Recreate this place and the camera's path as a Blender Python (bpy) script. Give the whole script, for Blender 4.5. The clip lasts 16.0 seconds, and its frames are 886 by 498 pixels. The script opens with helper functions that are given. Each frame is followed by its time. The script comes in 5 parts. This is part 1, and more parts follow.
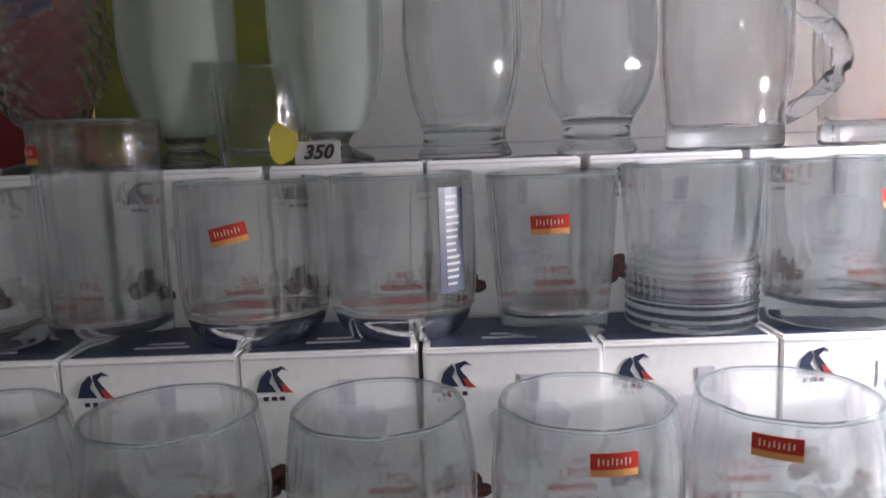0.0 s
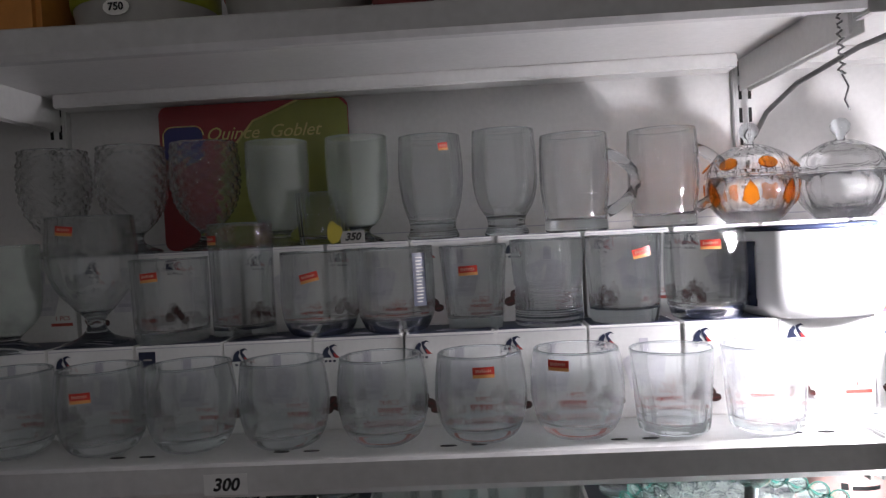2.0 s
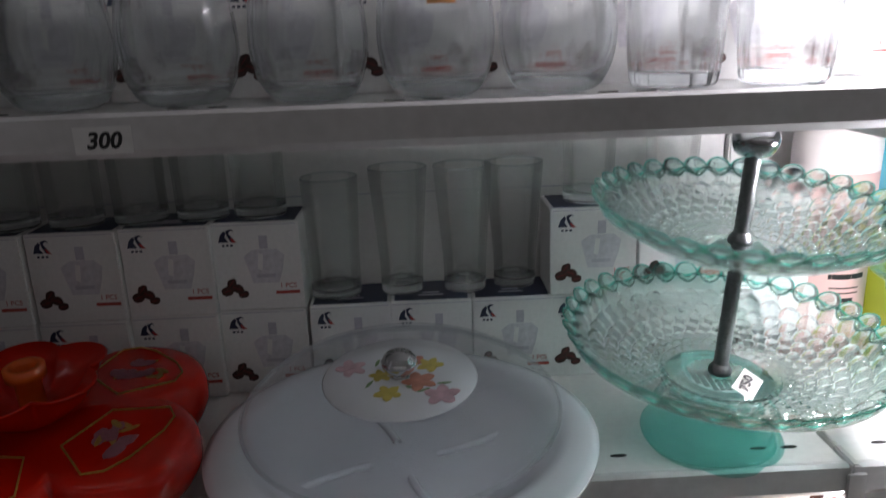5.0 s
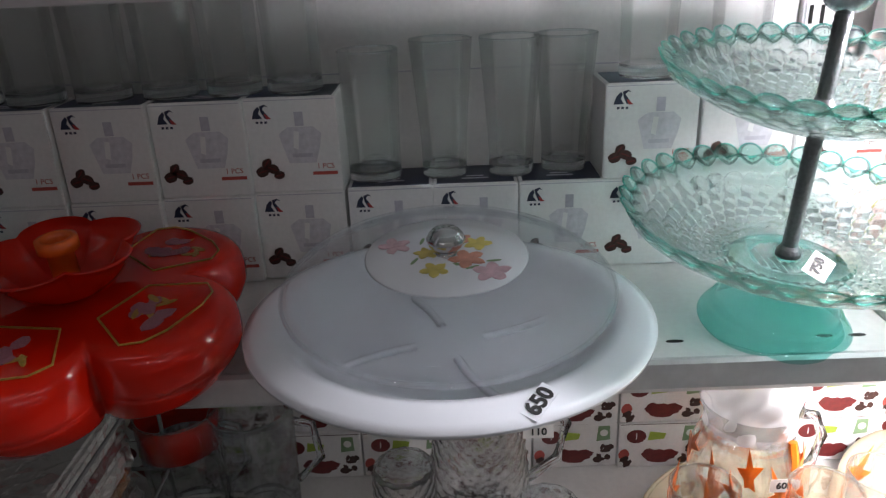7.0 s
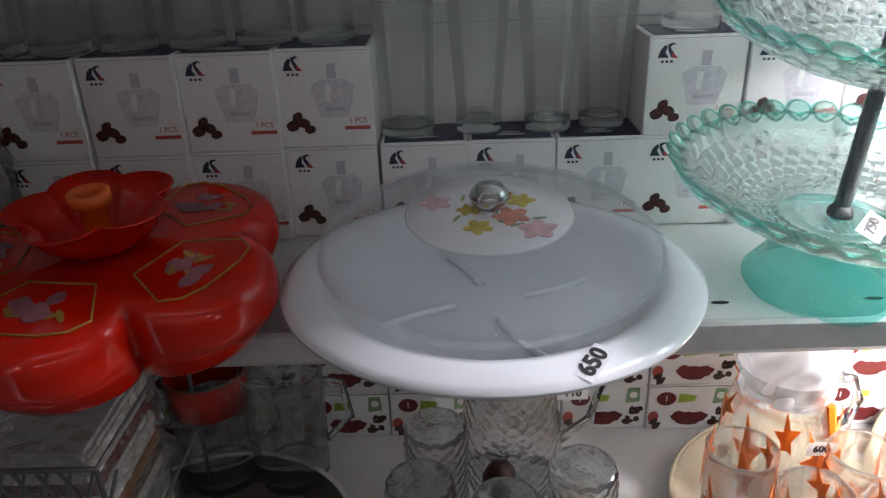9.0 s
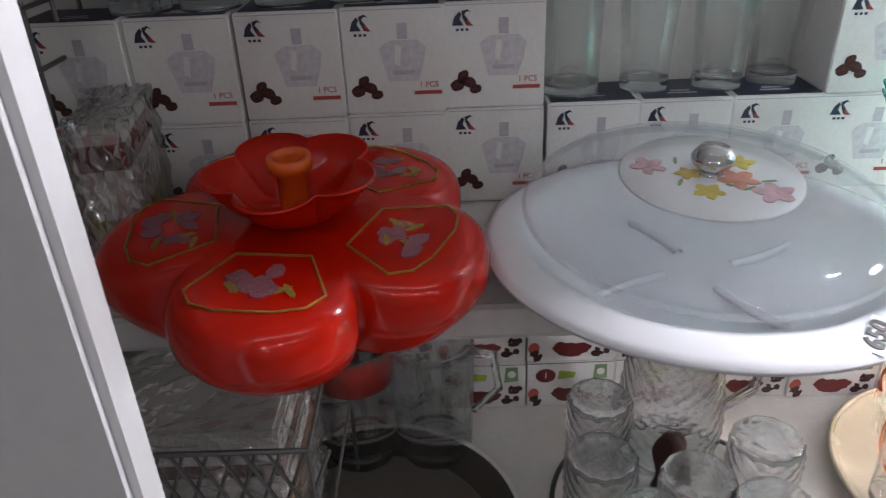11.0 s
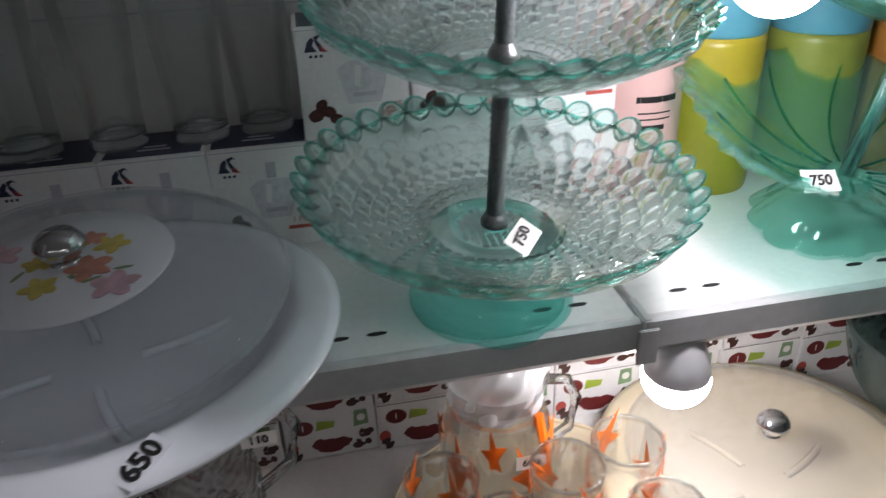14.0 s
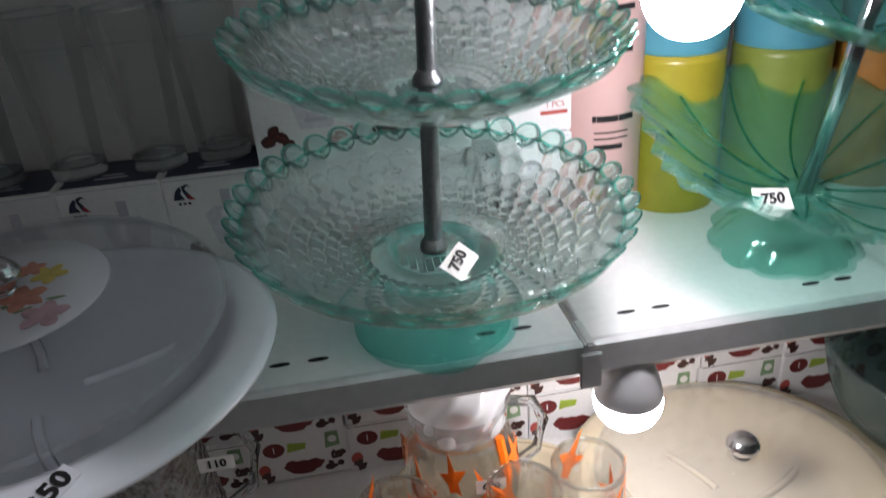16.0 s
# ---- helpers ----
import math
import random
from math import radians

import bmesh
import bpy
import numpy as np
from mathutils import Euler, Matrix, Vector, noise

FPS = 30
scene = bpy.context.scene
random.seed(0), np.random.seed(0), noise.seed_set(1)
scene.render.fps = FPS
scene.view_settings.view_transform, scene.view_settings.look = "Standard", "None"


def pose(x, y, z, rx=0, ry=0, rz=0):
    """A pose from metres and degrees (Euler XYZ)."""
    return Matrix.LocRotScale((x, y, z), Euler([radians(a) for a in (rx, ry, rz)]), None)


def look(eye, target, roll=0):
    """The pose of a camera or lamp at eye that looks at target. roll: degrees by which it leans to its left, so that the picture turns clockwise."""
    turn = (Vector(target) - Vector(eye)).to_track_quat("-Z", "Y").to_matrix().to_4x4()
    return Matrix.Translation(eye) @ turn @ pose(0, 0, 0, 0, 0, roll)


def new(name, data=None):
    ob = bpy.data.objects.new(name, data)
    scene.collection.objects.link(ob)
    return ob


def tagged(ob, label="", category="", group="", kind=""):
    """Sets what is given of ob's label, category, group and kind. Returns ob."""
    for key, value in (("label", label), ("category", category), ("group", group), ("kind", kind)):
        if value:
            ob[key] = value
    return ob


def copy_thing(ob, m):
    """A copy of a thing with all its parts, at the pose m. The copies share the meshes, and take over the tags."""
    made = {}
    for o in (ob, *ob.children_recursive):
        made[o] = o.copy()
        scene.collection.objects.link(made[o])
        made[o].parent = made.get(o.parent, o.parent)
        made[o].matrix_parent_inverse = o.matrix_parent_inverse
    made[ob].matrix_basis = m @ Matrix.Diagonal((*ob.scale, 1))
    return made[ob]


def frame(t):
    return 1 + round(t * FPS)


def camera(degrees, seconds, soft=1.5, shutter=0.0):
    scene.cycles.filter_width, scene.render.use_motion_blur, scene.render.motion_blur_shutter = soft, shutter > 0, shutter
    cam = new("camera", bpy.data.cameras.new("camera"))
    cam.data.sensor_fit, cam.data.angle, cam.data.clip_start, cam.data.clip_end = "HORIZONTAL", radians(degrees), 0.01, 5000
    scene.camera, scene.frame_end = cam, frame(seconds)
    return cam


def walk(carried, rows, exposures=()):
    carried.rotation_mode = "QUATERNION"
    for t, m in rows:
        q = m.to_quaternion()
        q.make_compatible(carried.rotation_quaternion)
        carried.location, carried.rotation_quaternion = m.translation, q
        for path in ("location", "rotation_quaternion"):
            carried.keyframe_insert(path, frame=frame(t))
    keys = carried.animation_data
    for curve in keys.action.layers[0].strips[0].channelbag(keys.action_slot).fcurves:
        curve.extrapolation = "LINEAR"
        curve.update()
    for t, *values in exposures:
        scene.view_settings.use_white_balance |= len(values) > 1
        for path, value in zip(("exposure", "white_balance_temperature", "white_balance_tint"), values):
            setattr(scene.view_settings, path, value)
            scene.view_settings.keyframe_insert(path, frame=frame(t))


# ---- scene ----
cam = camera(62.2, 16.0, soft=1.2, shutter=0.5)
METRES, EYE, TILT, LEAN, TURN = 1.4, 1.5, -8.0, 2.0, 0.0
ROWS = [
    (0.0, 0.0, 0.0, 0.0, 0.0, 0.0, -0.0),
    (0.5, 0.0091, -0.0408, 0.006, 0.71, 1.84, 0.37),
    (1.0, 0.0264, -0.1535, -0.0084, 1.98, 4.77, 0.36),
    (1.5, 0.0429, -0.2328, -0.0233, 3.16, 6.0, 0.41),
    (2.0, 0.0476, -0.2719, -0.0363, 2.8, 6.47, 0.58),
    (2.5, 0.0593, -0.257, -0.0635, 1.93, 7.73, 0.04),
    (3.0, 0.0586, -0.2383, -0.0851, 0.08, 6.2, 0.06),
    (3.5, 0.0593, -0.2217, -0.0974, 0.1, 2.81, 0.72),
    (4.0, 0.0565, -0.205, -0.1004, -1.28, -0.22, 1.33),
    (4.5, 0.0506, -0.181, -0.115, -2.03, -4.94, 0.79),
    (5.0, 0.0363, -0.1633, -0.1346, -2.18, -8.28, 0.31),
    (7.5, 0.0196, -0.1387, -0.1703, 0.36, -15.34, 0.15),
    (8.0, 0.0126, -0.1375, -0.1734, 0.54, -16.08, -0.24),
    (8.5, 0.0065, -0.1325, -0.1748, 0.66, -16.81, -0.29),
    (9.0, 0.0007, -0.1283, -0.174, 0.3, -17.45, -0.03),
    (9.5, -0.0178, -0.1272, -0.1764, 0.79, -18.39, -0.4),
    (12.0, -0.1252, -0.0699, -0.1755, -6.23, -21.38, 1.63),
    (12.5, -0.0443, -0.0679, -0.1764, -11.23, -21.79, 4.15),
    (13.0, 0.0349, -0.0669, -0.169, -12.43, -21.39, 3.25),
    (13.5, 0.0942, -0.0673, -0.1633, -11.85, -20.7, 2.75),
    (14.0, 0.1399, -0.0656, -0.1626, -11.26, -20.02, 1.83),
    (14.5, 0.1745, -0.0697, -0.1487, -10.49, -17.15, 1.62),
    (15.0, 0.1905, -0.0696, -0.138, -9.48, -15.49, 2.25),
    (15.5, 0.193, -0.0746, -0.1432, -7.7, -16.35, 1.92),
    (16.0, 0.1884, -0.0724, -0.1584, -9.32, -18.97, 3.27),
]
path = [(t, pose(0, 0, EYE, TILT, LEAN, TURN) @ pose(METRES * x, METRES * y, METRES * z, 90 + pitch, roll, yaw)) for t, x, y, z, yaw, pitch, roll in ROWS]
path.append((11.8, look((-0.219, -0.140, 1.277), (-0.153, 1.604, 0.301), -3.5)))
path.sort(key=lambda row: row[0])
EXPOSURES = [(0.0, 1.15), (0.8, 1.15), (1.6, 0.65), (2.4, -0.15), (3.0, -0.4), (3.8, -0.6), (5.0, -0.15), (7.5, 0.55), (9.7, 0.75), (11.8, 1.6), (12.2, 1.45), (12.7, 0.75), (13.4, -0.1), (14.5, -0.72), (16.0, -0.72)]
walk(cam, path, EXPOSURES)

# ---- light and world ----
world = bpy.data.worlds.new("world")
scene.world = world
world.use_nodes = True
world.node_tree.nodes["Background"].inputs[0].default_value = (0.6, 0.7, 0.9, 1)
world.node_tree.nodes["Background"].inputs[1].default_value = 0.05
scene.cycles.transparent_max_bounces = 40
scene.cycles.max_bounces = 14
scene.cycles.transmission_bounces = 14
BULB_GLOW, TUBE_GLOW, AISLE_GLOW = 235.0, 3.0, 26.0


# ---- materials ----
def nodes_of(name):
    m = bpy.data.materials.new(name)
    m.use_nodes = True
    m.node_tree.nodes.clear()
    return m, m.node_tree.nodes, m.node_tree.links


def solid(name, colour, rough=0.5, metal=0.0, vary=0.12, grain=60.0, bump=0.05, coat=0.0, stain=6.0):
    """Opaque surface with grain and broad stains."""
    m, n, l = nodes_of(name)
    out, b = n.new("ShaderNodeOutputMaterial"), n.new("ShaderNodeBsdfPrincipled")
    l.new(b.outputs[0], out.inputs[0])
    tc = n.new("ShaderNodeTexCoord")
    fine, broad = n.new("ShaderNodeTexNoise"), n.new("ShaderNodeTexNoise")
    fine.inputs["Scale"].default_value, broad.inputs["Scale"].default_value = grain, stain
    fine.inputs["Detail"].default_value = 4
    l.new(tc.outputs["Object"], fine.inputs["Vector"])
    l.new(tc.outputs["Object"], broad.inputs["Vector"])
    add = n.new("ShaderNodeMath")
    add.operation = "ADD"
    l.new(fine.outputs[0], add.inputs[0])
    l.new(broad.outputs[0], add.inputs[1])
    mr = n.new("ShaderNodeMapRange")
    mr.inputs[1].default_value, mr.inputs[2].default_value = 0.6, 1.4
    mr.inputs[3].default_value, mr.inputs[4].default_value = 1 - vary, 1 + vary * 0.4
    l.new(add.outputs[0], mr.inputs[0])
    mul = n.new("ShaderNodeVectorMath")
    mul.operation = "SCALE"
    mul.inputs[0].default_value = colour
    l.new(mr.outputs[0], mul.inputs["Scale"])
    l.new(mul.outputs[0], b.inputs["Base Color"])
    rr = n.new("ShaderNodeMapRange")
    rr.inputs[3].default_value, rr.inputs[4].default_value = max(0.02, rough * 0.8), min(1, rough * 1.25)
    l.new(broad.outputs[0], rr.inputs[0])
    l.new(rr.outputs[0], b.inputs["Roughness"])
    b.inputs["Metallic"].default_value = metal
    b.inputs["Coat Weight"].default_value = coat
    b.inputs["Coat Roughness"].default_value = 0.08
    if bump:
        bp = n.new("ShaderNodeBump")
        bp.inputs["Strength"].default_value, bp.inputs["Distance"].default_value = bump, 0.002
        l.new(fine.outputs[0], bp.inputs["Height"])
        l.new(bp.outputs[0], b.inputs["Normal"])
    return m


def thin_glass(name, tint, edge=0.9, rough=0.03, lo=0.014, haze=0.0, haze_colour=(0.8, 0.85, 0.84), wave=34.0, wave_depth=0.4, cells=0.0):
    """Thin clear wall: light passes straight, gloss grows towards the edge; haze adds frosting."""
    m, n, l = nodes_of(name)
    out = n.new("ShaderNodeOutputMaterial")
    tr, gl = n.new("ShaderNodeBsdfTransparent"), n.new("ShaderNodeBsdfGlossy")
    tr.inputs[0].default_value = (*tint, 1)
    gl.inputs["Roughness"].default_value = rough
    lw = n.new("ShaderNodeLayerWeight")
    pw, mr = n.new("ShaderNodeMath"), n.new("ShaderNodeMapRange")
    pw.operation, pw.inputs[1].default_value = "POWER", 3.6
    mr.inputs[3].default_value, mr.inputs[4].default_value = lo, edge
    l.new(lw.outputs["Facing"], pw.inputs[0])
    l.new(pw.outputs[0], mr.inputs[0])
    tc = n.new("ShaderNodeTexCoord")
    if cells:
        tex = n.new("ShaderNodeTexVoronoi")
        tex.inputs["Scale"].default_value = cells
    else:
        tex = n.new("ShaderNodeTexNoise")
        tex.inputs["Scale"].default_value = wave
    stretch = n.new("ShaderNodeMapping")
    stretch.inputs["Scale"].default_value = (1, 1, 1 if cells else 0.16)
    l.new(tc.outputs["Object"], stretch.inputs["Vector"])
    l.new(stretch.outputs[0], tex.inputs["Vector"])
    bp = n.new("ShaderNodeBump")
    bp.inputs["Strength"].default_value, bp.inputs["Distance"].default_value = wave_depth, 0.004
    l.new(tex.outputs[0], bp.inputs["Height"])
    l.new(bp.outputs[0], gl.inputs["Normal"])
    body = tr.outputs[0]
    if haze:
        df, tl, a, h = n.new("ShaderNodeBsdfDiffuse"), n.new("ShaderNodeBsdfTranslucent"), n.new("ShaderNodeAddShader"), n.new("ShaderNodeMixShader")
        for s in (df, tl):
            s.inputs[0].default_value = (*[c * 0.5 for c in haze_colour], 1)
        l.new(df.outputs[0], a.inputs[0])
        l.new(tl.outputs[0], a.inputs[1])
        h.inputs[0].default_value = haze
        l.new(body, h.inputs[1])
        l.new(a.outputs[0], h.inputs[2])
        body = h.outputs[0]
    mix = n.new("ShaderNodeMixShader")
    l.new(mr.outputs[0], mix.inputs[0])
    l.new(body, mix.inputs[1])
    l.new(gl.outputs[0], mix.inputs[2])
    l.new(mix.outputs[0], out.inputs[0])
    return m


def thick_glass(name, tint, through_part=0.45, ior=1.45, rough=0.0, wave=45.0, depth=0.15, upright=1.0):
    """Moulded glass that bends light, part of which passes straight."""
    m, n, l = nodes_of(name)
    out = n.new("ShaderNodeOutputMaterial")
    g, tr, mix = n.new("ShaderNodeBsdfPrincipled"), n.new("ShaderNodeBsdfTransparent"), n.new("ShaderNodeMixShader")
    g.inputs["Base Color"].default_value = (*tint, 1)
    g.inputs["Transmission Weight"].default_value = 1
    g.inputs["IOR"].default_value = ior
    g.inputs["Roughness"].default_value = rough
    tr.inputs[0].default_value = (*tint, 1)
    mix.inputs[0].default_value = through_part
    l.new(g.outputs[0], mix.inputs[1])
    l.new(tr.outputs[0], mix.inputs[2])
    l.new(mix.outputs[0], out.inputs[0])
    tc, tex, bp = n.new("ShaderNodeTexCoord"), n.new("ShaderNodeTexNoise"), n.new("ShaderNodeBump")
    tex.inputs["Scale"].default_value = wave
    bp.inputs["Strength"].default_value, bp.inputs["Distance"].default_value = depth, 0.003
    stretch = n.new("ShaderNodeMapping")
    stretch.inputs["Scale"].default_value = (1, 1, upright)
    l.new(tc.outputs["Object"], stretch.inputs["Vector"])
    l.new(stretch.outputs[0], tex.inputs["Vector"])
    l.new(tex.outputs[0], bp.inputs["Height"])
    l.new(bp.outputs[0], g.inputs["Normal"])
    return m


def glow(name, colour, strength):
    m, n, l = nodes_of(name)
    out, e = n.new("ShaderNodeOutputMaterial"), n.new("ShaderNodeEmission")
    e.inputs[0].default_value, e.inputs[1].default_value = (*colour, 1), strength
    l.new(e.outputs[0], out.inputs[0])
    return m


SHELF_WHITE = solid("shelf white enamel", (0.72, 0.71, 0.70), 0.35, vary=0.1, grain=140, bump=0.03, stain=9)
LIP_GREY = solid("shelf lip enamel", (0.56, 0.55, 0.55), 0.32, vary=0.16, grain=90, bump=0.03, stain=12)
DARK_SLOT = solid("dark slot", (0.015, 0.014, 0.013), 0.9, vary=0.3)
WALL = solid("painted wall", (0.55, 0.54, 0.52), 0.8, vary=0.15, grain=30, bump=0.1, stain=2)
FLOOR = solid("floor tile", (0.30, 0.28, 0.26), 0.4, vary=0.25, grain=40, stain=3)
CEILING = solid("ceiling paint", (0.75, 0.74, 0.72), 0.85, vary=0.08, stain=2)
CARD = solid("white carton", (0.78, 0.77, 0.76), 0.55, vary=0.1, grain=220, bump=0.06, stain=14)
CARD_DIM = solid("carton print grey", (0.52, 0.50, 0.56), 0.55, vary=0.2, grain=200)
NAVY = solid("navy print", (0.018, 0.024, 0.06), 0.4, vary=0.3, grain=150)
BEAN = solid("coffee bean print", (0.075, 0.028, 0.022), 0.45, vary=0.6, grain=300)
REDPRINT = solid("red print", (0.48, 0.08, 0.06), 0.5, vary=0.2)
LOGO_RED = solid("logo red", (0.42, 0.04, 0.04), 0.45)
STICKER_RED = solid("sticker red", (0.55, 0.035, 0.02), 0.4, vary=0.15)
STICKER_GOLD = solid("sticker amber", (0.75, 0.36, 0.12), 0.4, vary=0.15)
STICKER_PALE = solid("sticker letters", (0.80, 0.62, 0.50), 0.5)
INK = solid("black ink", (0.012, 0.011, 0.012), 0.5, vary=0.3)
PAPER = solid("paper tag", (0.78, 0.76, 0.72), 0.7, vary=0.1)
CLEAR = thick_glass("clear glass", (0.985, 0.996, 1.0), 0.42, 1.47, wave=46.0, depth=0.8, upright=0.3)
CLEAR_BASE = thick_glass("clear glass base", (0.92, 0.965, 0.985), 0.12)
CRYSTAL = thick_glass("crystal glass", (0.99, 0.995, 1.0), 0.2)
FROST = thin_glass("frosted glass", (0.90, 0.92, 0.90), 0.5, 0.2, 0.05, 0.26, (0.66, 0.70, 0.66), wave_depth=0.8, cells=420)
DIM_GLASS = thick_glass("dusty glass", (0.985, 0.99, 0.987), 0.68, 1.47, 0.02, wave=30.0, depth=0.2, upright=0.25)
TEAL = thick_glass("teal moulded glass", (0.91, 0.99, 0.975), 0.3, 1.5, depth=0.05)
TEAL_EDGE = thick_glass("teal glass edge", (0.33, 0.86, 0.78), 0.35)
TEAL_BASE = thin_glass("teal glass foot", (0.55, 0.87, 0.83), 0.6, 0.05, 0.05, 0.14, (0.22, 0.56, 0.53))
TEAL_LEAF = thin_glass("teal leaf glass", (0.76, 0.94, 0.90), 0.6, 0.05, 0.05, 0.09, (0.30, 0.62, 0.56), wave_depth=0.2)
CHROME = solid("chrome", (0.62, 0.63, 0.65), 0.12, 1.0, vary=0.1, bump=0.02)
STEEL = solid("threaded steel", (0.30, 0.31, 0.32), 0.3, 0.9, vary=0.3, grain=300, bump=0.4)
RED_PLASTIC = solid("red plastic", (0.50, 0.009, 0.002), 0.09, vary=0.12, grain=40, bump=0.03)
ORANGE_PLASTIC = solid("orange plastic", (0.72, 0.11, 0.012), 0.25, vary=0.12, bump=0.02)
GOLD_GLITTER = solid("gold glitter", (0.62, 0.38, 0.07), 0.3, 0.7, vary=0.7, grain=900, bump=1.0)
PURPLE_GLITTER = solid("lilac glitter", (0.46, 0.17, 0.22), 0.35, 0.3, vary=0.7, grain=900, bump=1.0)
MELAMINE = solid("white melamine", (0.78, 0.80, 0.85), 0.18, vary=0.04, grain=20, bump=0.01, coat=0.4)
CREAM = solid("cream melamine", (0.62, 0.53, 0.37), 0.25, vary=0.08, bump=0.01, coat=0.3)
LID = thin_glass("clear plastic lid", (0.99, 0.992, 0.998), 0.35, 0.04, 0.03, 0.10, (0.90, 0.93, 0.99), wave=16, wave_depth=0.35)
PINK = solid("flower pink", (0.68, 0.45, 0.52), 0.4, vary=0.4, grain=120)
CORAL = solid("flower coral", (0.68, 0.30, 0.22), 0.4, vary=0.4, grain=120)
YELLOW = solid("flower yellow", (0.68, 0.56, 0.14), 0.4, vary=0.3, grain=120)
LEAF_GREEN = solid("leaf green print", (0.22, 0.34, 0.18), 0.5, vary=0.3)
LIME = solid("lime print", (0.38, 0.50, 0.06), 0.5, vary=0.3)
MAROON = solid("maroon print", (0.17, 0.02, 0.02), 0.5, vary=0.4, grain=150)
POST_WHITE = solid("white coated metal", (0.66, 0.66, 0.68), 0.4, vary=0.08)
WIRE = solid("grey wire", (0.22, 0.22, 0.22), 0.35, 0.8, vary=0.3)
BULB_BODY = solid("bulb housing", (0.66, 0.65, 0.66), 0.4, vary=0.05, bump=0)
GLOBE = glow("lit bulb globe", (1.0, 0.96, 1.03), BULB_GLOW)
TUBE = glow("lit tube", (0.98, 0.98, 1.0), TUBE_GLOW)
CARD_RED = solid("card red", (0.26, 0.014, 0.018), 0.35, vary=0.25, grain=20, coat=0.3)
CARD_GREEN = solid("card olive", (0.22, 0.23, 0.03), 0.35, vary=0.4, grain=14, coat=0.3)
CARD_BLUE = solid("card blue", (0.03, 0.03, 0.16), 0.4)
CARD_GOLD = solid("card gold", (0.55, 0.45, 0.16), 0.35, 0.3)
AMBER = thick_glass("amber flashed glass", (0.95, 0.42, 0.05), 0.5)
CERAMIC = solid("white ceramic", (0.82, 0.82, 0.83), 0.2, vary=0.03, bump=0.01, coat=0.4)
NAVY_CERAMIC = solid("navy ceramic", (0.02, 0.026, 0.055), 0.25, vary=0.2)
PINK_LIQUID = solid("pink liquid in jug", (0.62, 0.40, 0.37), 0.4, vary=0.06, bump=0.02)
MILKY = solid("milky plastic", (0.74, 0.68, 0.66), 0.4, vary=0.06)
BLUE_PLASTIC = solid("sky blue plastic", (0.10, 0.33, 0.42), 0.35, vary=0.1)
YELLOW_PLASTIC = solid("yellow plastic", (0.40, 0.33, 0.03), 0.35, vary=0.15)
ORANGE_LEAF = solid("orange painted leaf", (0.78, 0.15, 0.006), 0.35, vary=0.4, grain=90)
WRAP = thin_glass("crinkled clear wrap", (0.85, 0.85, 0.85), 0.8, 0.10, 0.34, 0.12, (0.7, 0.7, 0.7), wave=60, wave_depth=1.0)
BAG = thin_glass("white plastic bag", (0.75, 0.75, 0.75), 0.4, 0.15, 0.05, 0.6, (0.85, 0.85, 0.86), wave=40, wave_depth=1.0)
DARK_TRAY = thin_glass("smoked glass tray", (0.42, 0.40, 0.38), 0.6, 0.06, 0.06, 0.2, (0.15, 0.13, 0.12))
GREY_GLASS = thin_glass("grey green glass", (0.55, 0.66, 0.64), 0.5, 0.06, 0.05, 0.3, (0.25, 0.34, 0.33))
BLACK_PLASTIC = solid("black plastic", (0.02, 0.02, 0.02), 0.3, vary=0.2)
DULL_LIME = solid("dull lime plastic", (0.24, 0.28, 0.05), 0.4, vary=0.2)
OLIVE = solid("olive plastic", (0.30, 0.34, 0.03), 0.4, vary=0.15)
ORANGE_PACK = solid("orange pack", (0.50, 0.20, 0.04), 0.4, vary=0.3)
GREY_PACK = solid("grey tub", (0.34, 0.33, 0.31), 0.45, vary=0.12)


# ---- mesh helpers ----
def thing(name, place, label, category, group="", kind=""):
    ob = new(name)
    ob.location = place
    return tagged(ob, label, category, group, kind)


def part(name, bm, material, parent=None, label="", smooth=False):
    me = bpy.data.meshes.new(name)
    bm.normal_update()
    bm.to_mesh(me)
    bm.free()
    me.materials.append(material)
    if smooth:
        me.polygons.foreach_set("use_smooth", [True] * len(me.polygons))
    ob = new(name, me)
    if parent is not None:
        ob.parent = parent
    if label:
        ob["label"] = label
    return ob


def box(x0, x1, y0, y1, z0, z1, bevel=0.0, bm=None):
    bm = bm or bmesh.new()
    g = bmesh.ops.create_cube(bm, size=1.0)
    for v in g["verts"]:
        v.co = ((x0 + x1) / 2 + v.co.x * (x1 - x0), (y0 + y1) / 2 + v.co.y * (y1 - y0), (z0 + z1) / 2 + v.co.z * (z1 - z0))
    if bevel:
        edges = list({e for v in g["verts"] for e in v.link_edges})
        bmesh.ops.bevel(bm, geom=edges, offset=bevel, segments=2, affect="EDGES", clamp_overlap=True)
    return bm


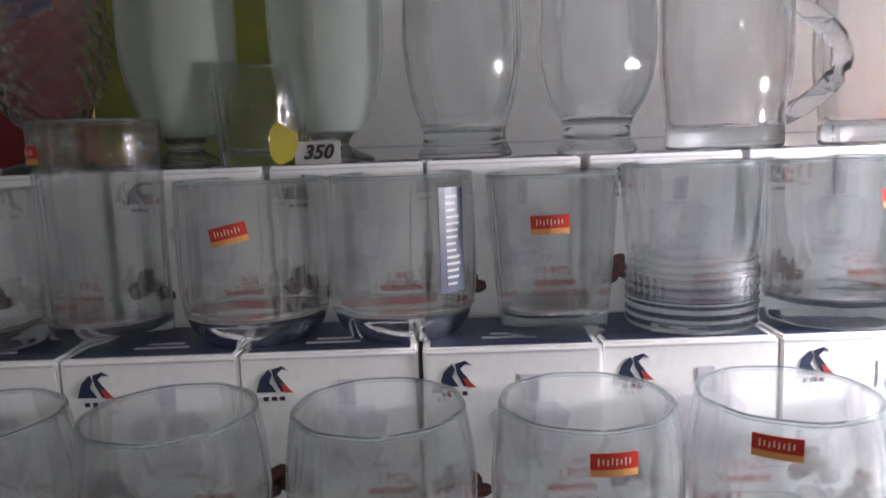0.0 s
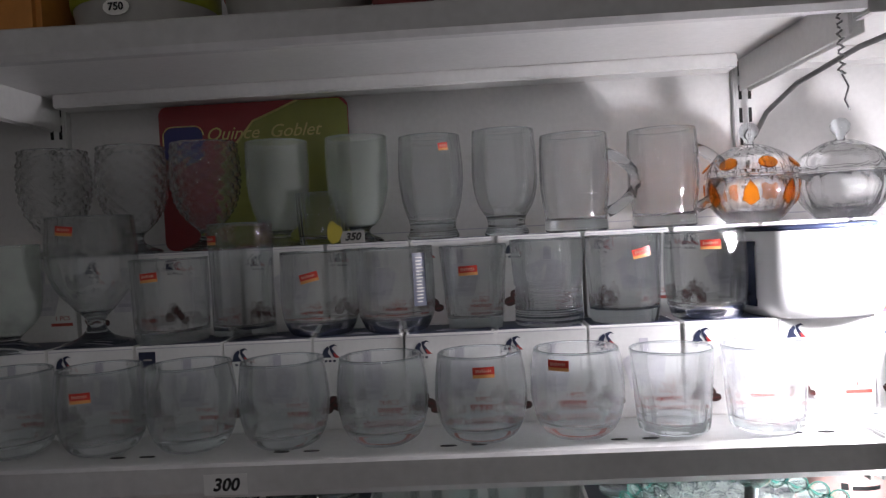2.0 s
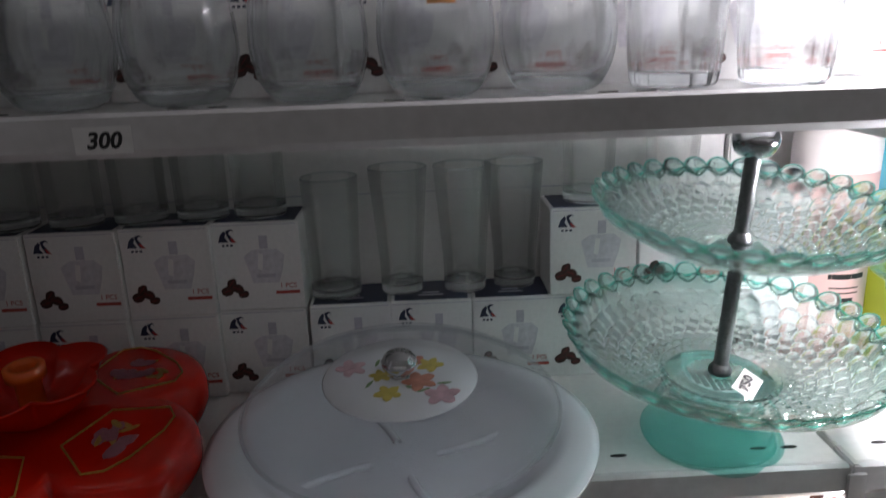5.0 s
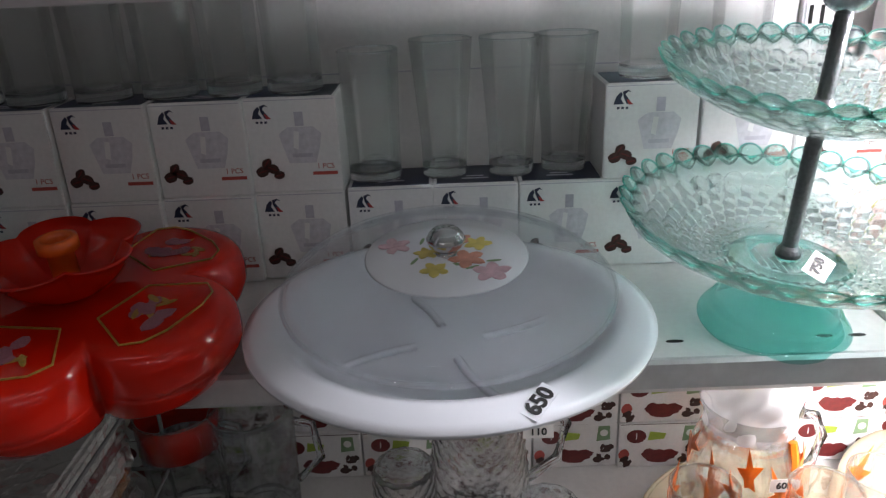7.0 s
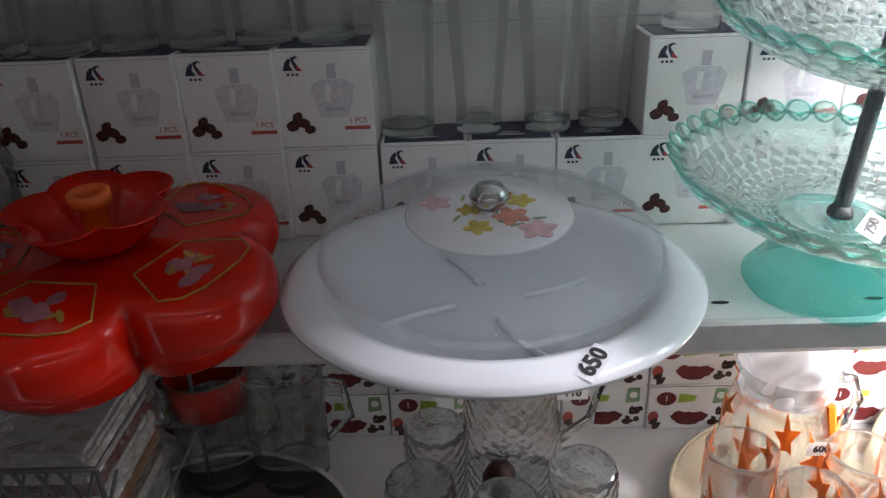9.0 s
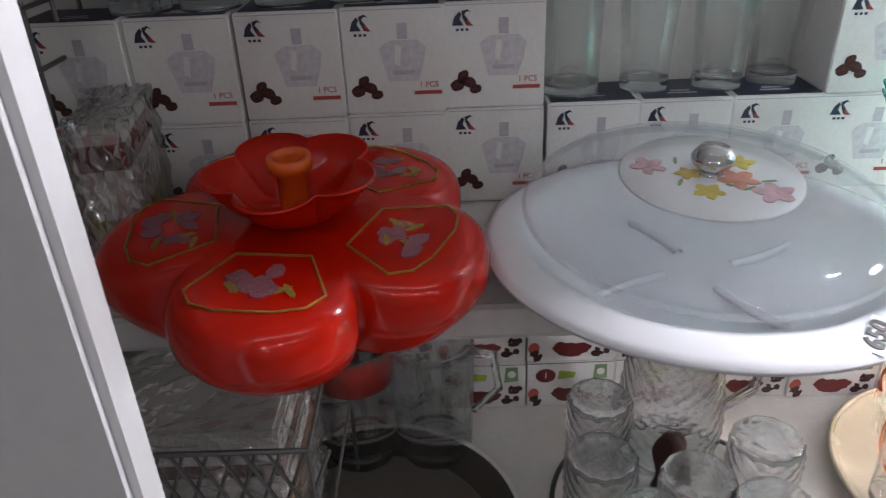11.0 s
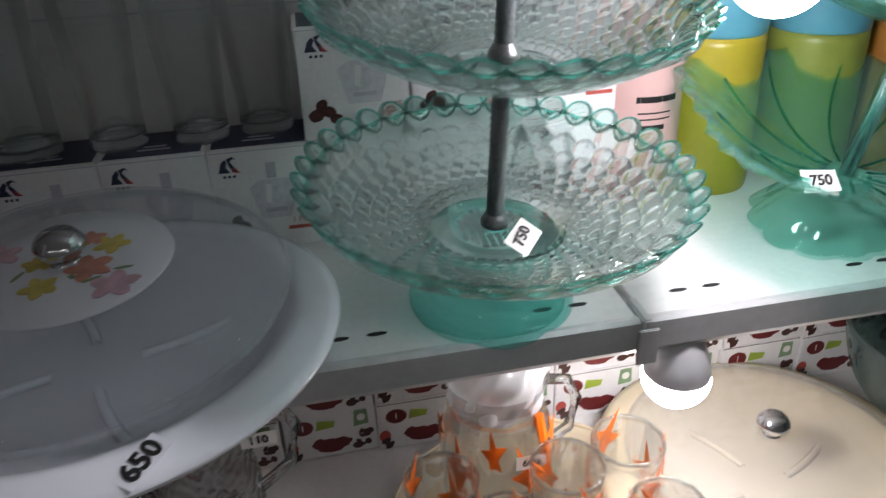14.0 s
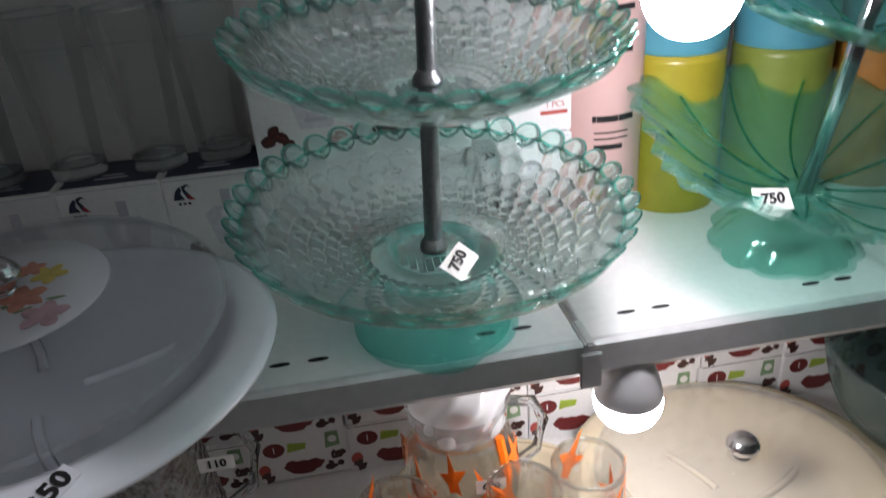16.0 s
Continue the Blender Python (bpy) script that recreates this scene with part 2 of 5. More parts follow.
def lathe(profile, seg=48, shape=None, bm=None, closed=False):
    """Turns (r, z) points round z. shape(angle, r, z) may change r."""
    bm = bm or bmesh.new()
    rings = []
    for r, z in profile:
        if r < 1e-6:
            rings.append([bm.verts.new((0, 0, z))])
            continue
        ring = []
        for i in range(seg):
            a = 2 * math.pi * i / seg
            q = shape(a, r, z) if shape else r
            ring.append(bm.verts.new((q * math.cos(a), q * math.sin(a), z)))
        rings.append(ring)
    pairs = list(zip(rings, rings[1:]))
    if closed:
        pairs.append((rings[-1], rings[0]))
    for a, b in pairs:
        if len(a) == 1 and len(b) == 1:
            continue
        for i in range(seg):
            j = (i + 1) % seg
            if len(a) == 1:
                bm.faces.new((a[0], b[j], b[i]))
            elif len(b) == 1:
                bm.faces.new((a[i], a[j], b[0]))
            else:
                bm.faces.new((a[i], a[j], b[j], b[i]))
    bmesh.ops.recalc_face_normals(bm, faces=bm.faces)
    return bm


def tube(points, r, seg=8, bm=None):
    """A round bar along points."""
    bm = bm or bmesh.new()
    pts = [Vector(p) for p in points]
    rings = []
    for i, p in enumerate(pts):
        d = (pts[min(i + 1, len(pts) - 1)] - pts[max(i - 1, 0)]).normalized()
        u = d.orthogonal().normalized() if abs(d.z) > 0.9 else d.cross(Vector((0, 0, 1))).normalized()
        w = d.cross(u)
        rings.append([bm.verts.new(p + r * (math.cos(2 * math.pi * k / seg) * u + math.sin(2 * math.pi * k / seg) * w)) for k in range(seg)])
    for a, b in zip(rings, rings[1:]):
        for k in range(seg):
            bm.faces.new((a[k], a[(k + 1) % seg], b[(k + 1) % seg], b[k]))
    bm.faces.new(rings[0][::-1])
    bm.faces.new(rings[-1])
    bmesh.ops.recalc_face_normals(bm, faces=bm.faces)
    return bm


def plate_of(outline, thick, m=None, bm=None):
    """A thin slab with the given outline in its x, y plane, from z 0 to thick, moved by m."""
    bm = bm or bmesh.new()
    m = m or Matrix()
    low = [bm.verts.new(m @ Vector((x, y, 0))) for x, y in outline]
    top = [bm.verts.new(m @ Vector((x, y, thick))) for x, y in outline]
    n = len(outline)
    bm.faces.new(low[::-1])
    bm.faces.new(top)
    for i in range(n):
        bm.faces.new((low[i], low[(i + 1) % n], top[(i + 1) % n], top[i]))
    return bm


def oval(cx, cy, rx, ry, n=14, turn=0.0, rough=0.0, rnd=None):
    pts = []
    for i in range(n):
        a = 2 * math.pi * i / n
        k = 1 + (rnd.uniform(-rough, rough) if rnd else 0)
        x, y = rx * k * math.cos(a), ry * k * math.sin(a)
        pts.append((cx + x * math.cos(turn) - y * math.sin(turn), cy + x * math.sin(turn) + y * math.cos(turn)))
    return pts


def rect(x0, x1, y0, y1):
    return [(x0, y0), (x1, y0), (x1, y1), (x0, y1)]


def writing(name, words, size, m, material, parent, bold=0.0, shear=0.0):
    """Built-in font, turned into a mesh, centred at m, its face along m's z."""
    cu = bpy.data.curves.new(name, "FONT")
    cu.body, cu.size, cu.align_x, cu.align_y = words, size, "CENTER", "CENTER"
    cu.extrude, cu.offset, cu.shear = 0.0002, bold, shear
    cu.resolution_u = 3
    tmp = new("lettering", cu)
    dg = bpy.context.evaluated_depsgraph_get()
    me = bpy.data.meshes.new_from_object(tmp.evaluated_get(dg))
    bpy.data.objects.remove(tmp)
    me.materials.clear()
    me.materials.append(material)
    me.transform(m)
    ob = new(name, me)
    ob.parent = parent
    return ob


FRONT = Matrix(((1, 0, 0, 0), (0, 0, -1, 0), (0, 1, 0, 0), (0, 0, 0, 1)))  # x right, y up, z towards the aisle


def front_at(x, y, z):
    return Matrix.Translation((x, y, z)) @ FRONT


# ---- the room ----
def setting(name, bm, material, label):
    return tagged(part(name, bm, material), label, name.split("_")[0], kind="structure")


setting("floor", box(-3, 3, -2.4, 0.7, -0.1, 0), FLOOR, "grey-brown tiled shop floor")
setting("ceiling", box(-3, 3, -2.4, 0.7, 2.75, 2.85), CEILING, "plain white painted shop ceiling")
setting("wall_north", box(-3, 3, 0.7, 0.8, 0, 2.75), WALL, "plain pale painted shop wall behind the shelves")
setting("wall_south", box(-3, 3, -2.5, -2.4, 0, 2.75), WALL, "plain pale painted shop wall across the aisle")
setting("wall_east", box(3, 3.1, -2.4, 0.7, 0, 2.75), WALL, "plain pale painted shop wall")
setting("wall_west", box(-3.1, -3, -2.4, 0.7, 0, 2.75), WALL, "plain pale painted shop wall")

for tx, ty in ((-0.55, -0.55), (0.85, -0.75)):
    lamp = thing("ceiling_light", (tx, ty, 2.68), "white tube ceiling light fitting, switched on", "ceiling light", "tube lights over the aisle")
    part("housing", box(-0.62, 0.62, -0.04, 0.04, 0.02, 0.07, 0.006), POST_WHITE, lamp)
    part("tube", tube([(-0.58, 0, 0), (0.58, 0, 0)], 0.016, 12), TUBE, lamp, "glowing fluorescent tube", True)

# ---- shelving: three bays, four levels ----
BACK, EDGES = 0.60, (-1.41, -0.495, 0.42, 1.335)
LEVELS = {"base": (0.68, 0.16), "low": (0.962, 0.305), "mid": (1.297, 0.268), "top": (1.705, 0.275)}

rack = thing("shelf_rack", (0, BACK, 0), "white enamelled steel shelf rack with slotted uprights", "shelf rack")
for i in range(3):
    part("back_panel", box(EDGES[i] + 0.012, EDGES[i + 1] - 0.012, 0.0, 0.02, 0.02, 2.2, 0.002), SHELF_WHITE, rack)
    for zz in (1.165, 1.5):
        part("panel_joint", box(EDGES[i] + 0.014, EDGES[i + 1] - 0.014, -0.0008, 0.0, zz, zz + 0.0015), CARD_DIM, rack)
for i, ex in enumerate(EDGES):
    up = part("upright", box(ex - 0.013, ex + 0.013, -0.012, 0.05, 0, 2.3, 0.002), SHELF_WHITE, rack)
    if i in (1, 2):
        cut_mesh = None
        for k in range(36):
            for dx in (-0.006, 0.006):
                if cut_mesh is None:
                    ob = part("slot", box(-0.0018, 0.0018, -0.0015, 0.001, 0, 0.019), DARK_SLOT, up, "dark slot")
                    cut_mesh = ob.data
                else:
                    ob = new("slot", cut_mesh)
                    ob.parent = up
                ob.location = (ex + dx, -0.012, 0.75 + k * 0.03)


def shelf(name, level, i, label):
    z, front = LEVELS[level]
    x0, x1 = EDGES[i] + 0.004, EDGES[i + 1] - 0.004
    s = thing("shelf_board", (0, 0, z), label, "shelf", "boards of the shelf rack")
    part("deck", box(x0, x1, front + 0.004, BACK - 0.014, -0.004, 0, 0.001), SHELF_WHITE, s)
    bm = bmesh.new()
    prof = [(front + 0.012, -0.0005), (front + 0.004, 0.0015), (front, -0.001), (front - 0.001, -0.024), (front + 0.003, -0.030), (front + 0.014, -0.030), (front + 0.014, -0.027), (front + 0.004, -0.027), (front + 0.0025, -0.022), (front + 0.004, -0.004)]
    a = [bm.verts.new((x0, y, zz)) for y, zz in prof]
    b = [bm.verts.new((x1, y, zz)) for y, zz in prof]
    n = len(prof)
    for k in range(n):
        bm.faces.new((a[k], a[(k + 1) % n], b[(k + 1) % n], b[k]))
    bm.faces.new(a)
    bm.faces.new(b[::-1])
    bmesh.ops.recalc_face_normals(bm, faces=bm.faces)
    part("lip", bm, LIP_GREY, s, "greyish folded front lip")
    part("stiffener", box(x0 + 0.02, x1 - 0.02, BACK - 0.06, BACK - 0.02, -0.022, -0.004, 0.002), SHELF_WHITE, s)
    for ex in (x0, x1 - 0.003):
        part("bracket", box(ex, ex + 0.003, front + 0.03, BACK - 0.013, -0.045, -0.004, 0.0008), SHELF_WHITE, s)
    for k in range(6):
        cx = x0 + 0.04 + k * 0.16
        for dx in (0, 0.029):
            part("slot", plate_of(oval(cx + dx, front + 0.036, 0.008, 0.0024, 10), 0.0006), DARK_SLOT, s)
    return s


for i in range(3):
    for level in LEVELS:
        shelf("shelf", level, i, "white enamelled steel shelf board with a folded lip")
for level in ("low", "mid", "top"):
    z, front = LEVELS[level]
    for ex in (EDGES[1], EDGES[2]):
        clip = thing("shelf_clip", (ex, front, z), "bent grey metal clip between two shelf lips", "clip", "clips between the shelves")
        part("clip_plate", box(-0.004, 0.004, -0.004, 0.03, -0.034, 0.004, 0.0015), LIP_GREY, clip)
        part("bent_tab", box(-0.008, 0.009, -0.006, -0.003, -0.036, -0.004, 0.001), LIP_GREY, clip)


# ---- cartons ----
def bean_print(parent, x, z, y, s=1.0):
    rnd = random.Random(5)
    for dx, dz, r, t in ((0, 0, 0.0085, 0.3), (0.013, 0.003, 0.0085, -0.4), (0.006, 0.010, 0.0075, 0.9), (0.020, -0.005, 0.007, 0.2)):
        b = part("bean", plate_of(oval(x + dx * s, z + dz * s, r * s, r * 0.72 * s, 12, t, 0.08, rnd), 0.0003, front_at(0, y, 0)), BEAN, parent)
        part("crease", plate_of(oval(x + dx * s, z + dz * s, r * 0.8 * s, r * 0.1 * s, 8, t), 0.0002, front_at(0, y - 0.0003, 0)), MAROON, b)


def logo_print(parent, x, z, y, s=1.0):
    """A plain swoosh device."""
    swoosh = [(-0.010, -0.006), (-0.007, 0.003), (-0.002, 0.008), (0.000, 0.005), (-0.002, 0.000), (0.002, -0.006)]
    part("logo", plate_of([(x + a * s, z + b * s) for a, b in swoosh], 0.0003, front_at(0, y, 0)), NAVY, parent)
    tail = [(0.000, 0.008), (0.006, 0.010), (0.010, 0.007), (0.006, 0.008), (0.003, 0.005), (0.011, -0.006), (0.005, -0.006), (0.001, 0.002)]
    part("logo_tail", plate_of([(x + a * s, z + b * s) for a, b in tail], 0.0003, front_at(0, y, 0)), NAVY, parent)
    tip = [(0.0045, -0.0005), (0.007, -0.0015), (0.0125, -0.0065), (0.007, -0.0065)]
    part("logo_tip", plate_of([(x + a * s, z + b * s) for a, b in tip], 0.0003, front_at(0, y - 0.0003, 0)), LOGO_RED, parent)
    for k in range(3):
        part("logo_bar", plate_of(rect(x + (-0.006 + k * 0.005) * s, x + (-0.003 + k * 0.005) * s, z - 0.0115 * s, z - 0.009 * s), 0.0003, front_at(0, y, 0)), NAVY, parent)


def glass_box(w=0.0945, d=0.07, h=0.0965, strip=False):
    """A carton for one drinking glass; its front face lies at y 0."""
    c = thing("glass_carton", (0, 0, 0), "white printed carton for a drinking glass, with a dark navy top", "carton", "glass cartons on the shelves")
    part("body", box(-w / 2, w / 2, 0, d, 0, h, 0.0012), CARD, c)
    part("top_panel", box(-w / 2 + 0.004, w / 2 - 0.004, 0.005, d - 0.003, h, h + 0.0005), NAVY, c, "dark navy top panel")
    for k, wd in enumerate((0.03, 0.02)):
        part("top_bar", box(-wd / 2, wd / 2, 0.018 + k * 0.008, 0.021 + k * 0.008, h + 0.0005, h + 0.0008), CARD_DIM, c)
    part("flap_edge", box(-w / 2 + 0.002, w / 2 - 0.002, -0.0004, 0.0, h - 0.0028, h - 0.002), CARD_DIM, c)
    y = -0.0002
    if strip:
        part("dark_strip", plate_of(rect(-w / 2 + 0.004, -w / 2 + 0.022, 0.03, h - 0.006), 0.0003, front_at(0, y, 0)), NAVY, c)
        for k in range(6):
            part("strip_bar", plate_of(rect(-w / 2 + 0.009, -w / 2 + 0.014 + 0.002 * (k % 3), 0.036 + k * 0.009, 0.0378 + k * 0.009), 0.0003, front_at(0, y - 0.0003, 0)), GREY_PACK, c)
    else:
        logo_print(c, -w / 2 + 0.017, h - 0.015, y, 0.88)
    bean_print(c, -w / 2 + 0.012, 0.022, y, 0.85)
    # pictured pot: neck, shoulders, two arms and a body
    part("pictured_neck", plate_of(rect(0.004, 0.013, 0.068, 0.082), 0.0003, front_at(0, y, 0)), CARD_DIM, c)
    pot = [(-0.006, 0.030), (0.022, 0.030), (0.027, 0.045), (0.030, 0.060), (0.022, 0.067), (-0.004, 0.067), (-0.014, 0.060), (-0.010, 0.045)]
    part("pictured_pot", plate_of(pot, 0.0002, front_at(0, y, 0)), PICTURE, c)
    part("pictured_band", plate_of(rect(-0.002, 0.019, 0.036, 0.040), 0.0003, front_at(0, y - 0.0002, 0)), CARD_DIM, c)
    part("pictured_shade", plate_of([(0.000, 0.046), (0.005, 0.044), (0.007, 0.062), (0.002, 0.063)], 0.0003, front_at(0, y - 0.0002, 0)), CARD, c)
    writing("lettering", "1 PCS", 0.0075, front_at(w / 2 - 0.016, y - 0.0001, 0.026), REDPRINT, c)
    part("red_bar", plate_of(rect(w / 2 - 0.030, w / 2 - 0.004, 0.017, 0.0205), 0.0003, front_at(0, y, 0)), REDPRINT, c)
    return c


PICTURE = solid("carton picture", (0.68, 0.66, 0.70), 0.5, vary=0.3, grain=160)
carton = glass_box()
carton_strip = glass_box(strip=True)
jit = random.Random(11)


def put_carton(src, x, y, z, s=(1, 1, 1)):
    ob = copy_thing(src, pose(x + jit.uniform(-0.001, 0.001), y + jit.uniform(-0.002, 0.002), z, 0, 0, jit.uniform(-0.8, 0.8)))
    ob.scale = s
    return ob


carton.location, carton_strip.location = (-0.447, 0.376, 1.2975), (-0.2555, 0.376, 1.2975)
for k in range(11):
    x = -0.447 + k * 0.0958
    if k not in (0, 2):
        put_carton(carton, x, 0.376, 1.2975)
for k in range(11):
    x = -0.455 + k * 0.0985
    put_carton(carton, x, 0.453, 1.2975)
    put_carton(carton, x, 0.452, 1.3945)
# second shelf
for k in range(5):
    for tier in range(2):
        put_carton(carton, -0.132 - k * 0.0945, 0.506 - k * 0.007, 0.963 + tier * 0.0985, (0.99, 1, 1.015))
for k in range(3):
    put_carton(carton, -0.038 + k * 0.0895, 0.506, 0.963, (0.94, 1, 1.03))
for k in range(3):
    for tier in range(2):
        put_carton(carton, 0.231 + k * 0.097, 0.506, 0.963 + tier * 0.0985, (1, 1, 1.015))


# ---- drinking glasses ----
def smooth_profile(pts, n=5):
    """Rounds a polyline of (r, z) by Catmull-Rom."""
    out = []
    p = [pts[0]] + list(pts) + [pts[-1]]
    for i in range(1, len(p) - 2):
        a, b, c, d = p[i - 1], p[i], p[i + 1], p[i + 2]
        for k in range(n):
            t = k / n
            out.append(tuple(0.5 * (2 * b[j] + (c[j] - a[j]) * t + (2 * a[j] - 5 * b[j] + 4 * c[j] - d[j]) * t * t + (3 * b[j] - a[j] - 3 * c[j] + d[j]) * t ** 3) for j in (0, 1)))
    out.append(pts[-1])
    return out


def drinking_glass(label, outer, floor_z, material=None, base=None, thick=0.0024, shape=None, seg=40, group="clear tumblers on the shelves", name="tumbler", category="glass"):
    """A hollow glass: a thin wall above floor_z and a thick base below it."""
    g = thing(name, (0, 0, 0), label, category, group)
    if shape is None and (material is None or material is DIM_GLASS):
        shape, seg = (lambda a, r, z: r * (1 + 0.011 * math.cos(9 * a))), 72
    pts = smooth_profile(outer, 14 if seg > 84 else 6)
    up = [p for p in pts if p[1] > floor_z]
    low = [p for p in pts if p[1] <= floor_z] + [(up[0][0], floor_z)]
    inner = [(max(r - thick, 0.001), z) for r, z in reversed(up)]
    rim = [(up[-1][0] - thick * 0.25, up[-1][1] + thick * 0.45), (up[-1][0] - thick * 0.75, up[-1][1] + thick * 0.45)]
    part("wall", lathe([(up[0][0], floor_z)] + up + rim + inner, seg, shape, closed=True), material or CLEAR, g, "", True)
    r_top = up[0][0] - 0.0004
    low2 = [(0, 0.0012)] + [(low[0][0] * 0.75, 0.0008), (low[0][0], 0.0)] + low[1:-1] + [(r_top, floor_z - 0.0004)] + [(r_top * 0.8, floor_z - 0.0012), (r_top * 0.4, floor_z - 0.0026), (0, floor_z - 0.003)]
    part("base", lathe(low2, seg, shape), base or CLEAR_BASE, g, "thick glass base", True)
    part("rim", lathe([(up[-1][0] - thick * 0.5 + 0.0011 * math.cos(t), up[-1][1] + 0.0011 * math.sin(t)) for t in [2 * math.pi * k / 6 for k in range(6)]], seg, shape, closed=True), CLEAR_BASE, g, "", True)
    return g


def place(src, spots, turn=0.0):
    """The first spot takes the thing itself, the others copies."""
    obs = []
    for k, (x, y, z) in enumerate(spots):
        m = pose(x, y, z, 0, 0, turn + 37 * k)
        if k == 0:
            src.matrix_basis = m
            obs.append(src)
        else:
            obs.append(copy_thing(src, m))
    return obs


def sticker(parent_glass, r, z, angle, tilt=0.0, w=0.020, h=0.010):
    """A small red and amber sticker bent round the glass, facing the given world angle."""
    a0 = angle - parent_glass.matrix_basis.to_euler().z
    def bent(u0, u1, v0, v1, lift):
        bm = bmesh.new()
        n, grid = 6, []
        for i in range(n + 1):
            u = u0 + (u1 - u0) * i / n
            col = []
            for v in (v0, v1):
                uu, vv = u * math.cos(tilt) - v * math.sin(tilt), u * math.sin(tilt) + v * math.cos(tilt)
                t = a0 + uu / r
                col.append([bm.verts.new(((r + k) * math.cos(t), (r + k) * math.sin(t), z + vv)) for k in (lift, lift + 0.0003)])
            grid.append(col)
        for p, q in zip(grid, grid[1:]):
            bm.faces.new((p[0][1], q[0][1], q[1][1], p[1][1]))
            bm.faces.new((p[0][0], p[1][0], q[1][0], q[0][0]))
            bm.faces.new((p[0][0], q[0][0], q[0][1], p[0][1]))
            bm.faces.new((p[1][0], p[1][1], q[1][1], q[1][0]))
        bmesh.ops.recalc_face_normals(bm, faces=bm.faces)
        return bm
    s = part("sticker", bent(-w / 2, w / 2, -h * 0.2, h / 2, 0.0004), STICKER_RED, parent_glass, "small red sticker")
    part("amber_band", bent(-w / 2, w / 2, -h / 2, -h * 0.2, 0.0004), STICKER_GOLD, s)
    for k in range(8):
        u = -w * 0.35 + k * w * 0.092
        part("letter_stroke", bent(u, u + w * 0.032, -h * 0.02 + h * 0.05 * (k % 2), h * 0.30 - h * 0.04 * (k % 3), 0.0008), STICKER_PALE, s)


FACE = -math.pi / 2
rounded = drinking_glass("clear rounded tumbler with a thick curved base", [(0.026, 0), (0.034, 0.006), (0.041, 0.020), (0.0445, 0.040), (0.0435, 0.062), (0.0405, 0.083)], 0.016)
front_obs = place(rounded, [(-0.318, 0.331, 1.298), (-0.226, 0.331, 1.298), (-0.132, 0.330, 1.298), (-0.034, 0.329, 1.298), (0.062, 0.328, 1.298), (0.155, 0.328, 1.298), (-0.412, 0.331, 1.298)])
flute = lambda a, r, z: r * (1 + 0.02 * math.cos(14 * a) * max(0.0, min(1.0, (0.05 - z) / 0.03)))
fluted = drinking_glass("clear tumbler with fluted lower sides", [(0.029, 0), (0.033, 0.004), (0.035, 0.020), (0.0375, 0.050), (0.0395, 0.079)], 0.012, shape=flute, seg=84)
place(fluted, [(0.246, 0.328, 1.298), (0.333, 0.326, 1.298)])
for ob, z, a, tilt in ((front_obs[0], 0.062, FACE + 0.05, 0.05), (front_obs[4], 0.071, FACE + 0.08, 0.0), (front_obs[5], 0.0735, FACE - 0.5, -0.02)):
    sticker(ob, 0.0438, z, a, tilt)

STEP = 1.3925
straight = drinking_glass("clear straight tumbler with a thick base", [(0.034, 0), (0.039, 0.004), (0.041, 0.030), (0.042, 0.092)], 0.014)
mid_a = place(straight, [(-0.278, 0.419, STEP)])
tall = drinking_glass("tall clear straight highball glass", [(0.031, 0), (0.034, 0.004), (0.034, 0.060), (0.0355, 0.127)], 0.016, name="highball_glass")
mid_b = place(tall, [(-0.197, 0.422, STEP)])
round2 = drinking_glass("clear rounded whisky tumbler with a heavy base", [(0.025, 0), (0.033, 0.004), (0.040, 0.018), (0.0425, 0.040), (0.0415, 0.092)], 0.018)
mid_c = place(round2, [(-0.110, 0.418, STEP), (-0.026, 0.418, STEP)])
def squared(a, r, z):
    k = max(abs(math.cos(a)), abs(math.sin(a)))
    return r * (0.45 + 0.55 * min(1.22, 1 / k) * 0.93)
square = drinking_glass("clear square-sided tumbler with a heavy base", [(0.029, 0), (0.031, 0.003), (0.034, 0.030), (0.0385, 0.090)], 0.015, shape=squared, seg=64)
mid_d = place(square, [(0.060, 0.418, STEP)])
def cut(a, r, z):
    if z < 0.032:
        return r * (1 + 0.028 * math.cos(22 * a + z * 600) * math.cos(22 * a - z * 600))
    if z < 0.044:
        return r * (1 + 0.012 * math.cos(z * 1400))
    return r * (1 + 0.004 * math.cos(14 * a))
cutglass = drinking_glass("clear cut-glass tumbler with diamond pattern round the base", [(0.034, 0), (0.036, 0.004)] + [(0.0362, 0.008 + 0.003 * k) for k in range(13)] + [(0.0375, 0.050), (0.0398, 0.093)], 0.020, shape=cut, seg=132)
mid_e = place(cutglass, [(0.140, 0.417, STEP)])
octa = lambda a, r, z: r * (1 + 0.018 * math.cos(10 * a) * max(0.0, min(1.0, (0.07 - z) / 0.04)))
faceted = drinking_glass("clear faceted tumbler with a thick base", [(0.032, 0), (0.036, 0.004), (0.038, 0.025), (0.041, 0.093)], 0.018, shape=octa, seg=80)
mid_f = place(faceted, [(0.222, 0.418, STEP)])
barrel = drinking_glass("clear barrel tumbler with rounded corners", [(0.031, 0), (0.037, 0.005), (0.0425, 0.030), (0.0435, 0.060), (0.0415, 0.093)], 0.016, shape=lambda a, r, z: r * (1 + 0.012 * math.cos(8 * a)), seg=64)
mid_g = place(barrel, [(0.309, 0.418, STEP)])
goblet = drinking_glass("large clear stemmed beer goblet", [(0.036, 0), (0.036, 0.003), (0.018, 0.010), (0.010, 0.020), (0.011, 0.030), (0.024, 0.044), (0.042, 0.068), (0.0485, 0.098), (0.046, 0.143)], 0.040, name="goblet")
